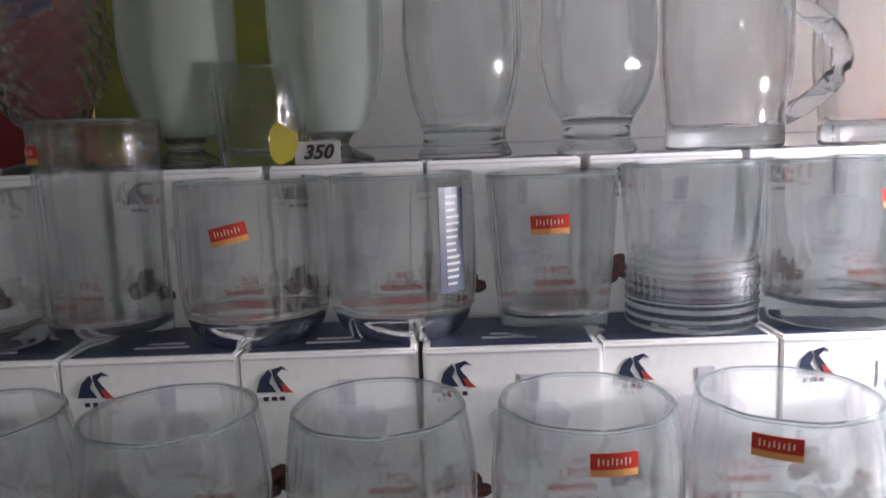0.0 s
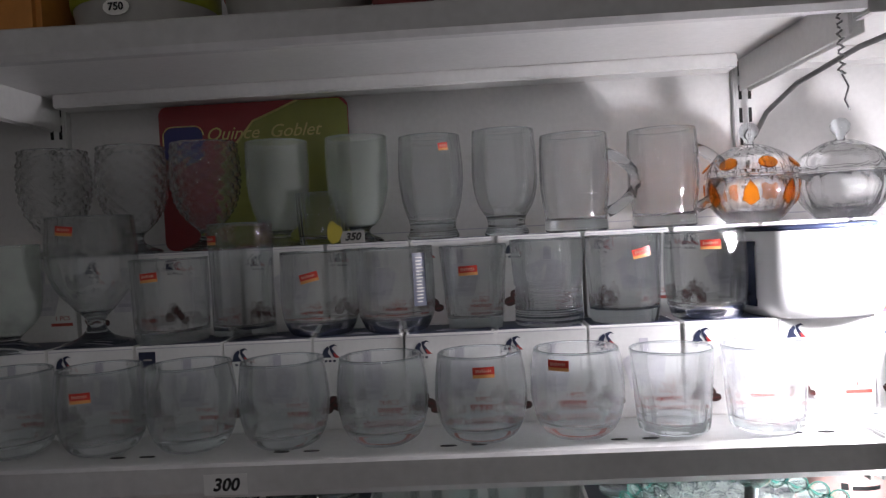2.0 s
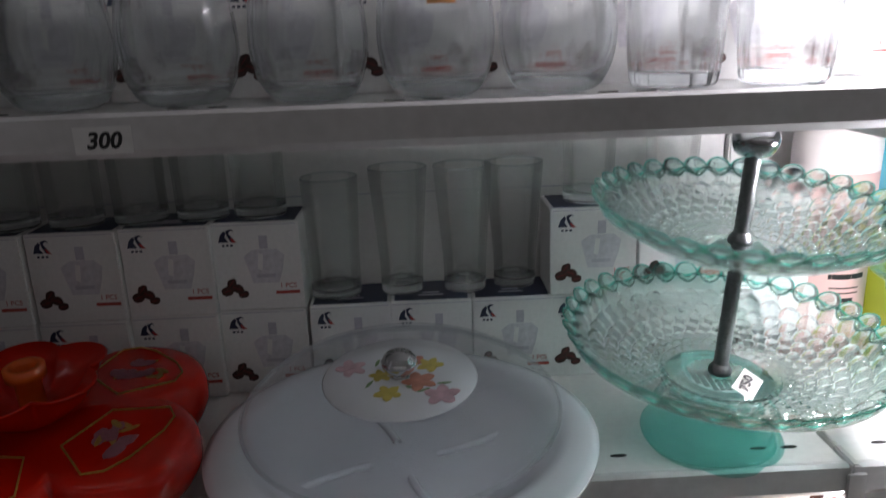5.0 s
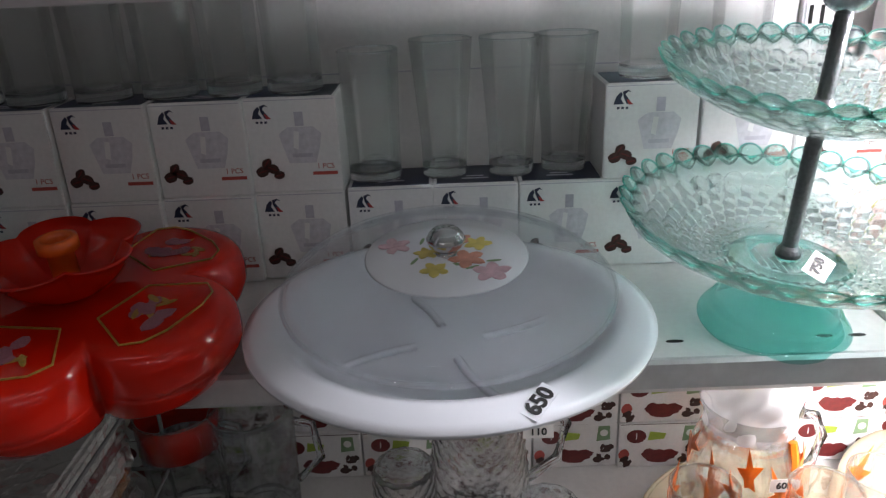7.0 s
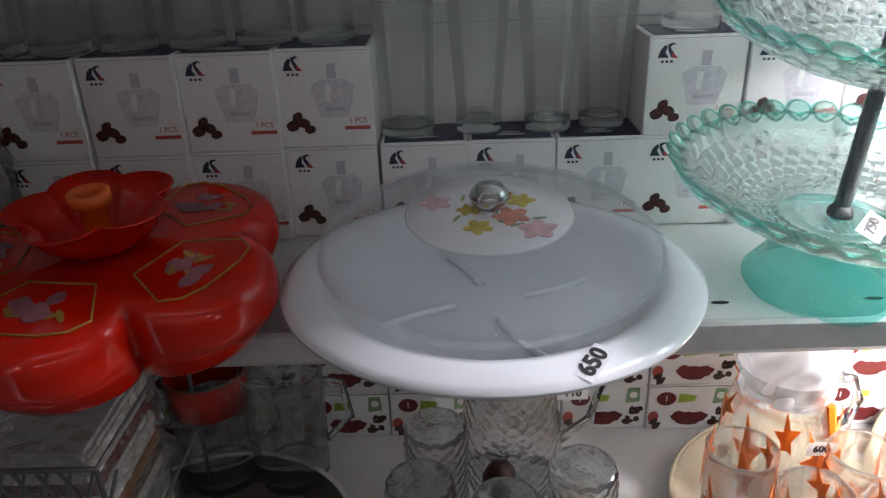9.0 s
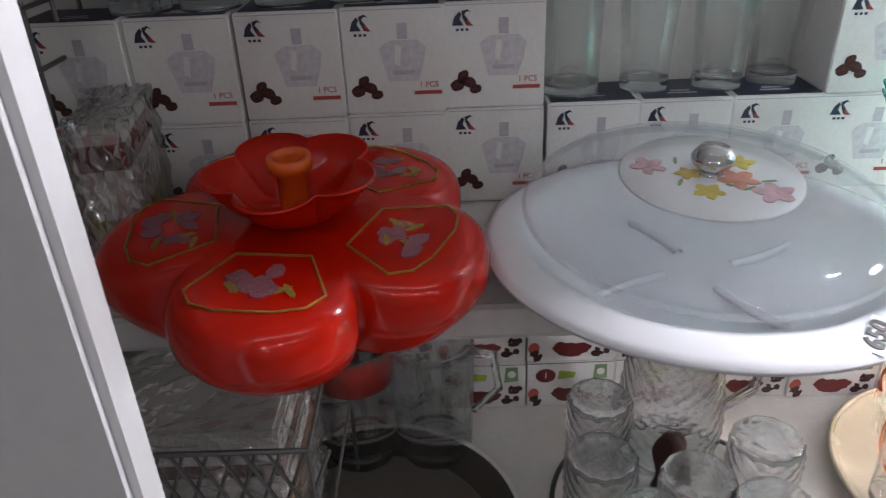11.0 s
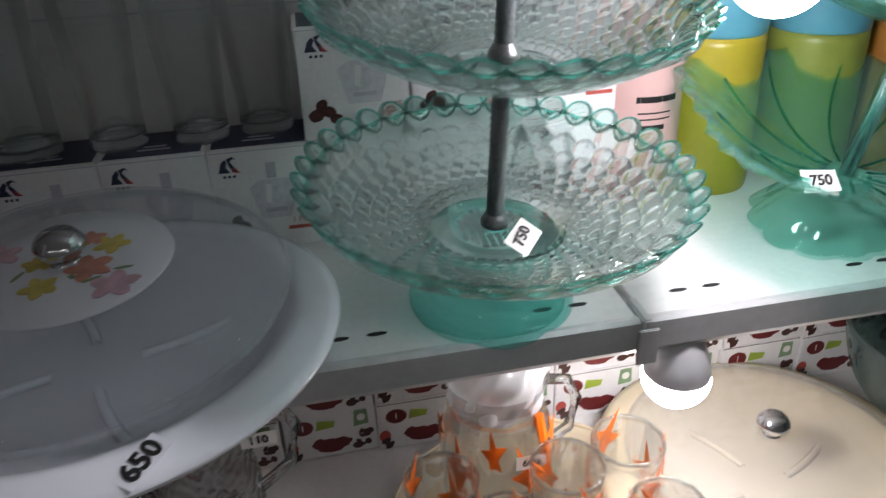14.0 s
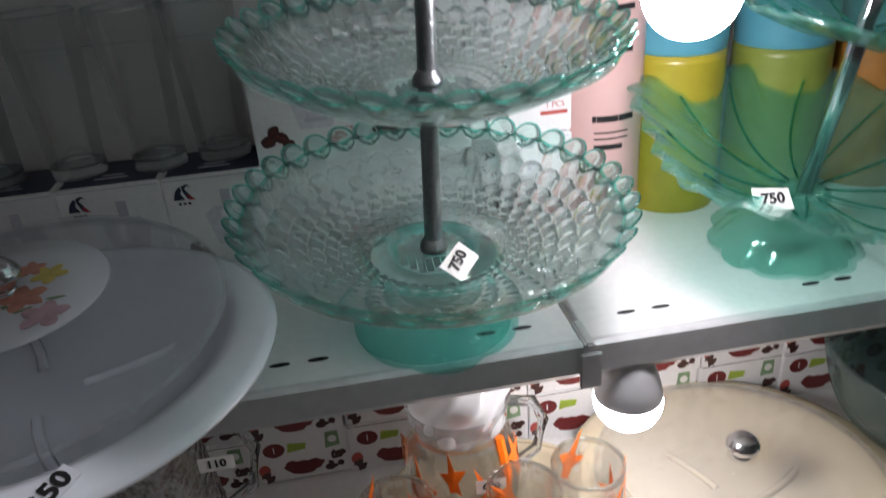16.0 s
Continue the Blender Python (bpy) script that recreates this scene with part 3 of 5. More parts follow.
mid_h = place(goblet, [(-0.366, 0.420, STEP)])
hob = drinking_glass("pale frosted goblet with a fine hobnail surface", [(0.030, 0), (0.030, 0.003), (0.014, 0.010), (0.013, 0.016), (0.030, 0.034), (0.036, 0.060), (0.036, 0.115)], 0.018, material=FROST, name="goblet")
place(hob, [(-0.450, 0.392, STEP)])
for obs, z, r, a, tilt in ((mid_a, 0.074, 0.042, FACE - 0.15, 0.08), (mid_b, 0.110, 0.0352, FACE - 0.8, 0.0), (mid_c, 0.066, 0.0425, FACE - 0.05, 0.22), (mid_d, 0.065, 0.0385, FACE - 0.15, 0.04), (mid_f, 0.075, 0.0415, FACE + 0.28, 0.2), (mid_g, 0.080, 0.0435, FACE - 0.15, 0.0), (mid_h, 0.128, 0.047, FACE - 0.1, -0.1)):
    sticker(obs[0], r, z, a, tilt)


def dark_band(g, r, a, z0, z1, w):
    """Upright dark sticker with pale bars."""
    a0 = a - g.matrix_basis.to_euler().z
    def strip(u0, u1, v0, v1, k):
        bm = bmesh.new()
        cols = []
        for i in range(5):
            t = a0 + (u0 + (u1 - u0) * i / 4) / r
            cols.append([bm.verts.new((q * math.cos(t), q * math.sin(t), v)) for q, v in ((r + k, v0), (r + k, v1), (r + k + 0.0003, v1), (r + k + 0.0003, v0))])
        for p, q in zip(cols, cols[1:]):
            for j in range(4):
                bm.faces.new((p[j], q[j], q[(j + 1) % 4], p[(j + 1) % 4]))
        bmesh.ops.recalc_face_normals(bm, faces=bm.faces)
        return bm
    s = part("upright_sticker", strip(-w / 2, w / 2, z0, z1, 0.0004), NAVY, g, "dark upright sticker")
    for k in range(7):
        v = z0 + 0.004 + k * (z1 - z0 - 0.006) / 7
        for q in range(2):
            part("sticker_stroke", strip(-w * 0.26, w * (0.12 + 0.08 * ((k + q) % 3)), v + 0.0036 * q, v + 0.0036 * q + 0.0012, 0.0008), GREY_PACK, s)


dark_band(mid_c[1], 0.0425, FACE + 0.75, 0.030, 0.086, 0.017)

# back row, on the upper cartons
UP = 1.4915
crystal = drinking_glass("crystal goblet with knobbly textured bowl", [(0.030, 0), (0.030, 0.003), (0.012, 0.012), (0.010, 0.022), (0.022, 0.034), (0.036, 0.058), (0.041, 0.090), (0.038, 0.128)], 0.026, material=CRYSTAL, name="goblet", shape=lambda a, r, z: r * (1 + (0.055 * math.cos(11 * a) * math.cos(z * 420) if z > 0.036 else 0)), seg=99, group="crystal goblets")
place(crystal, [(-0.445, 0.490, UP), (-0.348, 0.490, UP), (-0.258, 0.490, UP)])
ribbed = drinking_glass("frosted goblet with fine ribs and a short foot", [(0.027, 0), (0.027, 0.003), (0.013, 0.010), (0.013, 0.016), (0.026, 0.030), (0.035, 0.060), (0.037, 0.090), (0.0365, 0.124)], 0.020, material=FROST, name="goblet", group="frosted goblets")
place(ribbed, [(-0.169, 0.488, UP), (-0.073, 0.488, UP)])
small = drinking_glass("small clear tumbler with ribbed sides", [(0.026, 0), (0.028, 0.003), (0.030, 0.03), (0.032, 0.06)], 0.010, shape=lambda a, r, z: r * (1 + 0.01 * math.cos(24 * a)), seg=96, material=CRYSTAL)
place(small, [(-0.116, 0.482, UP)])
hurricane = drinking_glass("tall clear tumbler with a waisted foot", [(0.028, 0), (0.031, 0.003), (0.027, 0.016), (0.034, 0.040), (0.0385, 0.075), (0.036, 0.120)], 0.020, name="highball_glass")
bk = place(hurricane, [(0.014, 0.488, UP)])
sticker(bk[0], 0.037, 0.105, FACE + 0.5, 0.1, 0.012, 0.009)
footed = drinking_glass("clear footed tumbler with a heavy solid foot", [(0.025, 0), (0.0265, 0.003), (0.022, 0.012), (0.024, 0.022), (0.034, 0.040), (0.0385, 0.070), (0.0365, 0.122)], 0.024, name="footed_glass")
place(footed, [(0.101, 0.488, UP)])
mug = drinking_glass("clear glass beer mug with dimpled sides and a loop handle", [(0.034, 0), (0.037, 0.004), (0.037, 0.020), (0.041, 0.050), (0.041, 0.085), (0.039, 0.112)], 0.014, shape=lambda a, r, z: r * (1 - 0.05 * abs(math.cos(4 * a)) ** 3 * max(0, math.cos((z - 0.055) * 30))), seg=72, material=CRYSTAL, name="beer_mug", category="mug", group="glass beer mugs")
part("handle", tube([(0.036 + 0.034 * math.sin(math.pi * k / 12) ** 0.8, 0, 0.020 + 0.070 * k / 12) for k in range(13)], 0.0065, 10), CLEAR_BASE, mug, "thick glass loop handle", True)
mug.matrix_basis = pose(0.183, 0.485, UP, 0, 0, -12)
copy_thing(mug, pose(0.285, 0.485, UP, 0, 0, -8))


def sugar_jar(x, y, amber, label):
    j = thing("lidded_jar", (x, y, UP), label, "jar", "cut-glass lidded jars")
    facet = lambda a, r, z: r * (1 + 0.03 * abs(math.cos(8 * a)) - 0.015)
    part("bowl", lathe(smooth_profile([(0.026, 0), (0.030, 0.002), (0.044, 0.018), (0.050, 0.036), (0.048, 0.052)]) + [(0.045, 0.052), (0.046, 0.036), (0.038, 0.014), (0, 0.008)], 96, facet), CRYSTAL, j, "cut-glass bowl", True)
    lid = part("lid", lathe(smooth_profile([(0.049, 0.053), (0.050, 0.056), (0.042, 0.074), (0.022, 0.086), (0.010, 0.090)]) + [(0, 0.089)], 96, facet), CRYSTAL, j, "domed glass lid", True)
    part("knob", lathe([(0, 0.088), (0.006, 0.089), (0.0045, 0.094), (0.010, 0.101), (0.011, 0.108), (0.007, 0.114), (0, 0.116)], 20), CLEAR_BASE, lid, "", True)
    if amber:
        for k in range(7):
            a = FACE - 0.35 + k * 2 * math.pi / 7
            m = Matrix.Translation((0.0485 * math.cos(a), 0.0485 * math.sin(a), 0.030)) @ Matrix.Rotation(a + math.pi / 2, 4, "Z") @ FRONT @ Matrix.Rotation(0.22, 4, "X")
            part("amber_petal", plate_of([(0, -0.011), (0.009, -0.004), (0.007, 0.008), (0, 0.018), (-0.007, 0.008), (-0.009, -0.004)], 0.002, m), AMBER, j, "amber flashed petal")
            m = Matrix.Translation((0.0462 * math.cos(a + 0.4), 0.0462 * math.sin(a + 0.4), 0.0655)) @ Matrix.Rotation(a + 0.4 + math.pi / 2, 4, "Z") @ FRONT @ Matrix.Rotation(-0.75, 4, "X")
            part("amber_oval", plate_of(oval(0, 0, 0.0105, 0.0085), 0.002, m), AMBER, j, "amber flashed oval")
    return j


sugar_jar(0.386, 0.487, True, "clear cut-glass lidded jar with amber petals")
sugar_jar(0.492, 0.492, False, "plain clear cut-glass lidded jar")

# price dot and number by the back row
tag = thing("price_tag", (-0.098, 0.455, UP), "yellow round price sticker with 350 beside it", "price tag")
part("dot", plate_of(oval(0, 0.013, 0.0085, 0.013, 14, 0, 0.16, random.Random(2)), 0.001, FRONT), YELLOW_PLASTIC, tag)
part("strip", plate_of(rect(0.007, 0.035, 0, 0.014), 0.0008, FRONT), GREY_PACK, tag)
writing("lettering", "350", 0.012, front_at(0.021, -0.0012, 0.007), INK, tag, 0.0004, 0.3)

# printed card at the back
card = thing("printed_card", (-0.22, 0.572, 1.4915), "glossy red and olive printed packaging card", "packaging card")
def card_outline(w, h, r, n=5):
    pts = []
    for cx, cy, a0 in ((w - r, h - r, 0), (-w + r, h - r, 90), (-w + r, r, 180), (w - r, r, 270)):
        pts += [(cx + r * math.cos(radians(a0 + 90 * k / n)), cy + r * math.sin(radians(a0 + 90 * k / n))) for k in range(n + 1)]
    return pts
part("card_sheet", plate_of(card_outline(0.126, 0.190, 0.012), 0.002, FRONT), CARD_RED, card, "deep red card sheet")
olive = [(0.125, 0.002), (0.125, 0.178), (0.114, 0.189), (0.06, 0.189), (0.0, 0.165), (-0.034, 0.125), (-0.046, 0.08), (-0.046, 0.03), (-0.038, 0.002)]
part("olive_field", plate_of(olive, 0.0004, front_at(0, -0.002, 0)), CARD_GREEN, card)
edge = [(-0.038, 0.002), (-0.046, 0.03), (-0.046, 0.08), (-0.034, 0.125), (0.0, 0.165), (0.06, 0.189)]
part("gold_edge", tube([(x, -0.0024, z) for x, z in edge], 0.0016, 6), CARD_GOLD, card)
part("blue_badge", plate_of([(x - 0.094, z + 0.116) for x, z in card_outline(0.026, 0.046, 0.012)], 0.0004, front_at(0, -0.002, 0)), CARD_BLUE, card)
part("badge_edge", tube([(x - 0.094, -0.0024, z + 0.116) for x, z in card_outline(0.027, 0.047, 0.012)], 0.0009, 5), CARD_GOLD, card)
writing("lettering", "Quince  Goblet", 0.024, front_at(0.012, -0.0032, 0.150), CARD_GOLD, card, 0.0, 0.35)

# price number on the middle lip
tag = thing("price_tag", (-0.173, LEVELS["mid"][1] - 0.001, 1.271), "hand-written 300 price on a pale sticker", "price tag")
part("paper", plate_of(rect(-0.020, 0.020, 0, 0.019), 0.0006, front_at(0, -0.0005, 0)), SHELF_WHITE, tag)
writing("lettering", "300", 0.016, front_at(0.0, -0.0014, 0.009), INK, tag, 0.0005, 0.25)

# canister and goods beside it
can = thing("canister", (0.418, 0.430, STEP), "white ceramic canister with a navy side panel", "canister")
sq = lambda a, r, z: r * (0.62 + 0.38 * min(1.3, 1 / max(abs(math.cos(a)), abs(math.sin(a)))))
part("body", lathe(smooth_profile([(0.060, 0), (0.066, 0.004), (0.069, 0.02), (0.069, 0.075), (0.066, 0.092)]) + [(0.060, 0.092), (0.058, 0.02), (0, 0.018)], 64, sq), CERAMIC, can, "", True)
bm = bmesh.new()
cols = []
for i in range(11):
    a = math.pi + (-0.45 + 0.95 * i / 10)
    cols.append([bm.verts.new((sq(a, rr, 0) * math.cos(a), sq(a, rr, 0) * math.sin(a), zz)) for rr, zz in ((0.0700, 0.012), (0.0706, 0.080), (0.0690, 0.080), (0.0690, 0.012))])
for p, q in zip(cols, cols[1:]):
    for j in range(4):
        bm.faces.new((p[j], q[j], q[(j + 1) % 4], p[(j + 1) % 4]))
bmesh.ops.recalc_face_normals(bm, faces=bm.faces)
part("navy_panel", bm, NAVY_CERAMIC, can, "navy side panel")
part("rim", lathe([(0.067, 0.090), (0.067, 0.095), (0.061, 0.096), (0.060, 0.090)], 64, sq, closed=True), NAVY_CERAMIC, can, "navy rim", True)

gift = thing("gift_box", (0.535, 0.42, STEP + 0.001), "white box with a gold plant print and a red foot", "box")
part("body", box(-0.045, 0.045, -0.01, 0.07, 0, 0.095, 0.002), CARD, gift)
part("red_foot", box(-0.046, 0.046, -0.011, 0.02, 0.0, 0.008, 0.001), REDPRINT, gift)
for k in range(9):
    a = -1.0 + k * 0.25
    part("sprig", plate_of(oval(0.012 * math.sin(a) * 1.2, 0.035 + 0.012 * math.cos(a), 0.010, 0.0014, 8, math.pi / 2 - a), 0.0003, front_at(0, -0.0102, 0.0)), CARD_GOLD, gift)

dish = thing("oval_dish", (0.475, 0.335, 1.298), "shallow clear plastic dish", "dish")
part("shell", lathe(smooth_profile([(0.050, 0), (0.060, 0.003), (0.078, 0.020)]) + [(0.076, 0.020), (0.058, 0.005), (0, 0.004)], 48, lambda a, r, z: r * (1 + 0.25 * math.cos(a) ** 2)), CLEAR, dish, "", True)
part("rim", lathe([(0.0765, 0.019), (0.0785, 0.0205), (0.0765, 0.022)], 48, lambda a, r, z: r * (1 + 0.25 * math.cos(a) ** 2), closed=True), CLEAR_BASE, dish, "", True)
jar = thing("storage_jar", (0.505, 0.350, 1.303), "clear storage jar with a black lid band", "jar")
part("body", lathe(smooth_profile([(0.034, 0), (0.038, 0.004), (0.038, 0.055)]) + [(0.035, 0.055), (0.035, 0.008), (0, 0.006)], 40), CLEAR, jar, "", True)
part("band", lathe([(0.039, 0.042), (0.0395, 0.044), (0.0395, 0.062), (0.039, 0.064), (0.036, 0.064), (0.036, 0.042)], 40, closed=True), BLACK_PLASTIC, jar, "black band", True)
part("lid", lathe([(0.037, 0.064), (0.036, 0.070), (0.020, 0.076), (0, 0.077)], 40), CLEAR_BASE, jar, "", True)


# ---- lit bulbs, their cords and the chain ----
def bulb(x, y, z, hang, globe=None, label="lit white LED bulb hanging below the shelf lip", group="lit bulbs under the shelves"):
    """A is the globe's centre; hang is the height of the lip above."""
    b = thing("led_bulb", (x, y, z), label, "light bulb", group)
    part("globe", lathe([(0.0278, 0.004)] + [(0.0285 * math.cos(t), -0.027 * math.sin(t)) for t in [k * math.pi / 18 for k in range(9)]] + [(0, -0.027)], 32), globe or GLOBE, b, "glowing white globe", True)
    part("housing", lathe([(0.0273, 0.0035), (0.0278, 0.006), (0.025, 0.020), (0.019, 0.036), (0.0145, 0.046), (0.014, 0.050), (0, 0.050)], 32), BULB_BODY, b, "grey-white plastic housing", True)
    part("cap", lathe([(0.0135, 0.050)] + [(0.0130 + 0.0008 * (k % 2), 0.050 + 0.002 * k) for k in range(8)] + [(0, 0.066)], 24), CHROME, b, "screw cap", True)
    if hang > z + 0.075:
        part("socket", lathe([(0.016, 0.062), (0.018, 0.066), (0.018, 0.092), (0.010, 0.098), (0, 0.098)], 24), BULB_BODY, b, "white socket", True)
        part("cord", tube([(0, 0, 0.097), (0.002, 0.004, (hang - z + 0.097) / 2), (0, 0.006, hang - z)], 0.003, 8), MILKY, b, "", True)
    return b


bulb(0.468, 0.283, 1.214, 1.296)
bulb(0.461, 0.322, 0.891, 0.957, glow("dimmer lit globe", (1.0, 0.96, 1.0), BULB_GLOW * 0.65))
bulb(0.485, 0.300, 1.500, 1.70, glow("brighter lit globe", (1.0, 0.96, 1.03), BULB_GLOW * 1.6))

AISLE_GLOBE = glow("lit aisle globe", (1.0, 0.97, 1.0), AISLE_GLOW)
for ax, ay, az in ((-0.70, -0.80, 1.72), (-0.32, -0.85, 1.64), (0.02, -0.85, 1.73), (0.34, -0.85, 1.65), (0.70, -0.80, 1.70), (0.95, -0.75, 1.30)):
    bulb(ax, ay, az, 2.749, AISLE_GLOBE, "lit white LED bulb hanging on a cord over the aisle", "bulbs over the aisle")

cable = thing("power_cable", (0, 0, 0), "grey cable looped under the top shelf", "cable")
part("cable_run", tube([(0.425, 0.575, 1.600), (0.428, 0.54, 1.625), (0.440, 0.48, 1.648), (0.470, 0.40, 1.668), (0.51, 0.33, 1.680), (0.60, 0.30, 1.683), (0.9, 0.30, 1.68)], 0.0032, 8), WIRE, cable, "", True)
chain = thing("hanging_chain", (0.412, 0.32, 1.695), "short dark twisted wire hanging from the shelf lip", "wire")
part("twist", tube([(0.003 * math.sin(k * 1.7), 0.003 * math.cos(k * 1.7), -0.0022 * k) for k in range(32)], 0.0012, 5), WIRE, chain, "", True)
part("tail", tube([(0, 0, -0.068), (0.006, 0, -0.080), (0.002, 0, -0.092), (0.006, 0, -0.102)], 0.0009, 5), WIRE, chain, "", True)

# ---- goods on the top shelf, of which only the feet show ----
TOP = 1.7065


def tub(x, y, r, h, low, high, label, words=""):
    t = thing("plastic_tub", (x, y, TOP), label, "tub", "tubs on the top shelf")
    part("body", lathe(smooth_profile([(r * 0.86, 0), (r * 0.92, 0.006), (r, h * 0.5), (r, h)]) + [(r * 0.95, h), (0, h)], 48), low, t, "", True)
    part("collar", lathe([(r * 1.01, h * 0.42), (r * 1.03, h * 0.5), (r * 1.03, h * 1.02), (r * 0.98, h * 1.02), (r * 0.98, h * 0.42)], 48, closed=True), high, t, "", True)
    if words:
        part("paper", plate_of(oval(0, 0.022, 0.013, 0.008), 0.0006, front_at(0, -r * 0.99, 0)), PAPER, t)
        writing("lettering", words, 0.010, front_at(0, -r * 0.99 - 0.0014, 0.022), INK, t, 0.0003)
    return t


tub(-0.265, 0.375, 0.072, 0.075, GREY_PACK, OLIVE, "grey tub with an olive collar", "750")
tub(-0.105, 0.375, 0.075, 0.09, GREY_PACK, REDPRINT, "grey tub with a red collar", "")
tub(0.120, 0.380, 0.075, 0.08, BLACK_PLASTIC, OLIVE, "black-footed tub with a yellow-green collar", "750")
for x0, x1, m, lab in ((-0.47, -0.345, ORANGE_PACK, "orange printed pack"), (-0.022, 0.03, MAROON, "dark maroon printed pack"), (0.205, 0.24, PAPER, "pale paper pack"), (0.25, 0.40, MAROON, "dark maroon printed pack"), (0.45, 0.75, BLACK_PLASTIC, "black wrapped pack")):
    p = thing("goods_pack", ((x0 + x1) / 2, 0.37, TOP), lab + " on the top shelf", "pack", "packs on the top shelf")
    part("body", box(-(x1 - x0) / 2, (x1 - x0) / 2, -0.06, 0.10, 0, 0.18, 0.006), m, p)

# ---- second shelf: glasses on the cartons ----
LOW = 0.963
long_glass = drinking_glass("tall dusty clear highball glass", [(0.026, 0), (0.028, 0.003), (0.0285, 0.05), (0.0315, 0.135)], 0.012, material=DIM_GLASS, name="highball_glass", group="dusty glasses on the cartons")
place(long_glass, [(-0.055, 0.545, LOW + 0.0995), (-0.131, 0.543, LOW + 0.199), (-0.193, 0.541, LOW + 0.199), (-0.258, 0.536, LOW + 0.199), (-0.325, 0.530, LOW + 0.199), (-0.392, 0.525, LOW + 0.199), (-0.455, 0.520, LOW + 0.199), (0.232, 0.545, LOW + 0.199), (0.325, 0.545, LOW + 0.199)])
flared = drinking_glass("tall dusty flared glass", [(0.022, 0), (0.024, 0.003), (0.025, 0.04), (0.033, 0.142)], 0.012, material=DIM_GLASS, name="highball_glass", group="dusty glasses on the cartons")
place(flared, [(0.020, 0.550, LOW + 0.0995), (0.092, 0.548, LOW + 0.0995), (0.150, 0.556, LOW + 0.0995)])


# ---- two-tier teal cake stand ----
def bubble_bowl(R, r0, rings, count, depth, parent, name):
    """A shallow bowl whose upper face is covered with rings of round bumps."""
    per, sub = 12, 10
    around = count * per
    radii = [r0 * (R / r0) ** (k / rings) for k in range(rings + 1)]
    def z_of(r):
        return depth * ((r - r0 * 0.6) / (R - r0 * 0.6)) ** 1.9 if r > r0 * 0.6 else 0.0
    lines = []
    for k in range(rings):
        for s in range(sub):
            f = s / sub
            r = radii[k] + (radii[k + 1] - radii[k]) * f
            row = []
            for i in range(around):
                u = (i / per + (0.5 if k % 2 else 0.0)) % 1.0
                d = math.hypot((u - 0.5) * 2, (f - 0.5) * 2) / 1.02
                b = math.sqrt(max(0.0, 1 - d * d)) * 0.62 * (radii[k + 1] - radii[k])
                row.append((r, z_of(r) + b))
            lines.append(row)
    bm = bmesh.new()
    def ring(vals):
        return [bm.verts.new((r * math.cos(2 * math.pi * i / around), r * math.sin(2 * math.pi * i / around), z)) for i, (r, z) in enumerate(vals)]
    top = [ring(v) for v in lines]
    top.append(ring([(R, z_of(R))] * around))
    under = [ring([(r, z_of(r) - 0.0035)] * around) for r in (R, (R + r0) * 0.6, (R + r0) * 0.5, (R + r0) * 0.4, r0)]
    loop = top + under
    for a, b in zip(loop, loop[1:] + loop[:1]):
        for i in range(around):
            j = (i + 1) % around
            bm.faces.new((a[i], a[j], b[j], b[i]))
    bmesh.ops.recalc_face_normals(bm, faces=bm.faces)
    bowl = part(name, bm, TEAL, parent, "moulded teal glass bowl covered with round bumps", True)
    part("floor_disc", lathe([(r0, 0), (r0, -0.003), (0.008, -0.003), (0.008, 0.0005), (r0 * 0.62, 0.0005), (r0 * 0.66, 0.002), (r0 * 0.7, 0.0005)], 48, closed=True), TEAL, bowl, "", True)
    star = bmesh.new()
    for i in range(-4, 5):
        for j in range(-4, 5):
            x, y = i * r0 * 0.125, j * r0 * 0.125
            if 0.01 < math.hypot(x, y) < r0 * 0.58:
                q = r0 * 0.055
                base = [star.verts.new((x + a * q, y + b * q, 0.0008)) for a, b in ((-1, -1), (1, -1), (1, 1), (-1, 1))]
                tip = star.verts.new((x, y, 0.004))
                star.faces.new(base[::-1])
                for k in range(4):
                    star.faces.new((base[k], base[(k + 1) % 4], tip))
    part("star_pattern", star, TEAL, bowl, "raised diamond points in the middle")
    for i in range(count):
        a = 2 * math.pi * (i + (0.5 if rings % 2 else 0.0) + 0.5) / count
        w = math.pi * R / count
        m = Matrix.Translation((R * math.cos(a), R * math.sin(a), z_of(R) + w * 0.35)) @ Matrix.Rotation(a, 4, "Z") @ Matrix.Rotation(-0.75, 4, "Y")
        rb = RIM.get((name, round(w, 5)))
        if rb is None:
            bm = lathe([(0, -0.0022), (w * 0.6, -0.0018), (w * 0.98, -0.0004), (w * 0.98, 0.0006), (w * 0.6, 0.0024), (0, 0.0032)], 14)
            ob = part("rim_bump", bm, TEAL_RIM, bowl, "", True)
            RIM[(name, round(w, 5))] = ob.data
        else:
            ob = new("rim_bump", rb)
            ob.parent = bowl
        ob.matrix_basis = m
        ring_mesh = RIM.get((name, "ring"))
        if ring_mesh is None:
            half = [(w * 1.0 * math.cos(t), w * 1.0 * math.sin(t), 0.0004) for t in [-2.0 + 4.0 * q / 14 for q in range(15)]]
            ring_ob = part("rim_ring", tube(half, 0.0008, 6), TEAL_EDGE, bowl, "dark teal edge of a rim bump", True)
            RIM[(name, "ring")] = ring_ob.data
        else:
            ring_ob = new("rim_ring", ring_mesh)
            ring_ob.parent = bowl
            ring_ob["label"] = "dark teal edge of a rim bump"
        ring_ob.matrix_basis = m
    edge = [(R * math.cos(2 * math.pi * k / 144), R * math.sin(2 * math.pi * k / 144), z_of(R) + 0.002 + 0.0015 * math.cos(count * 2 * math.pi * k / 144)) for k in range(145)]
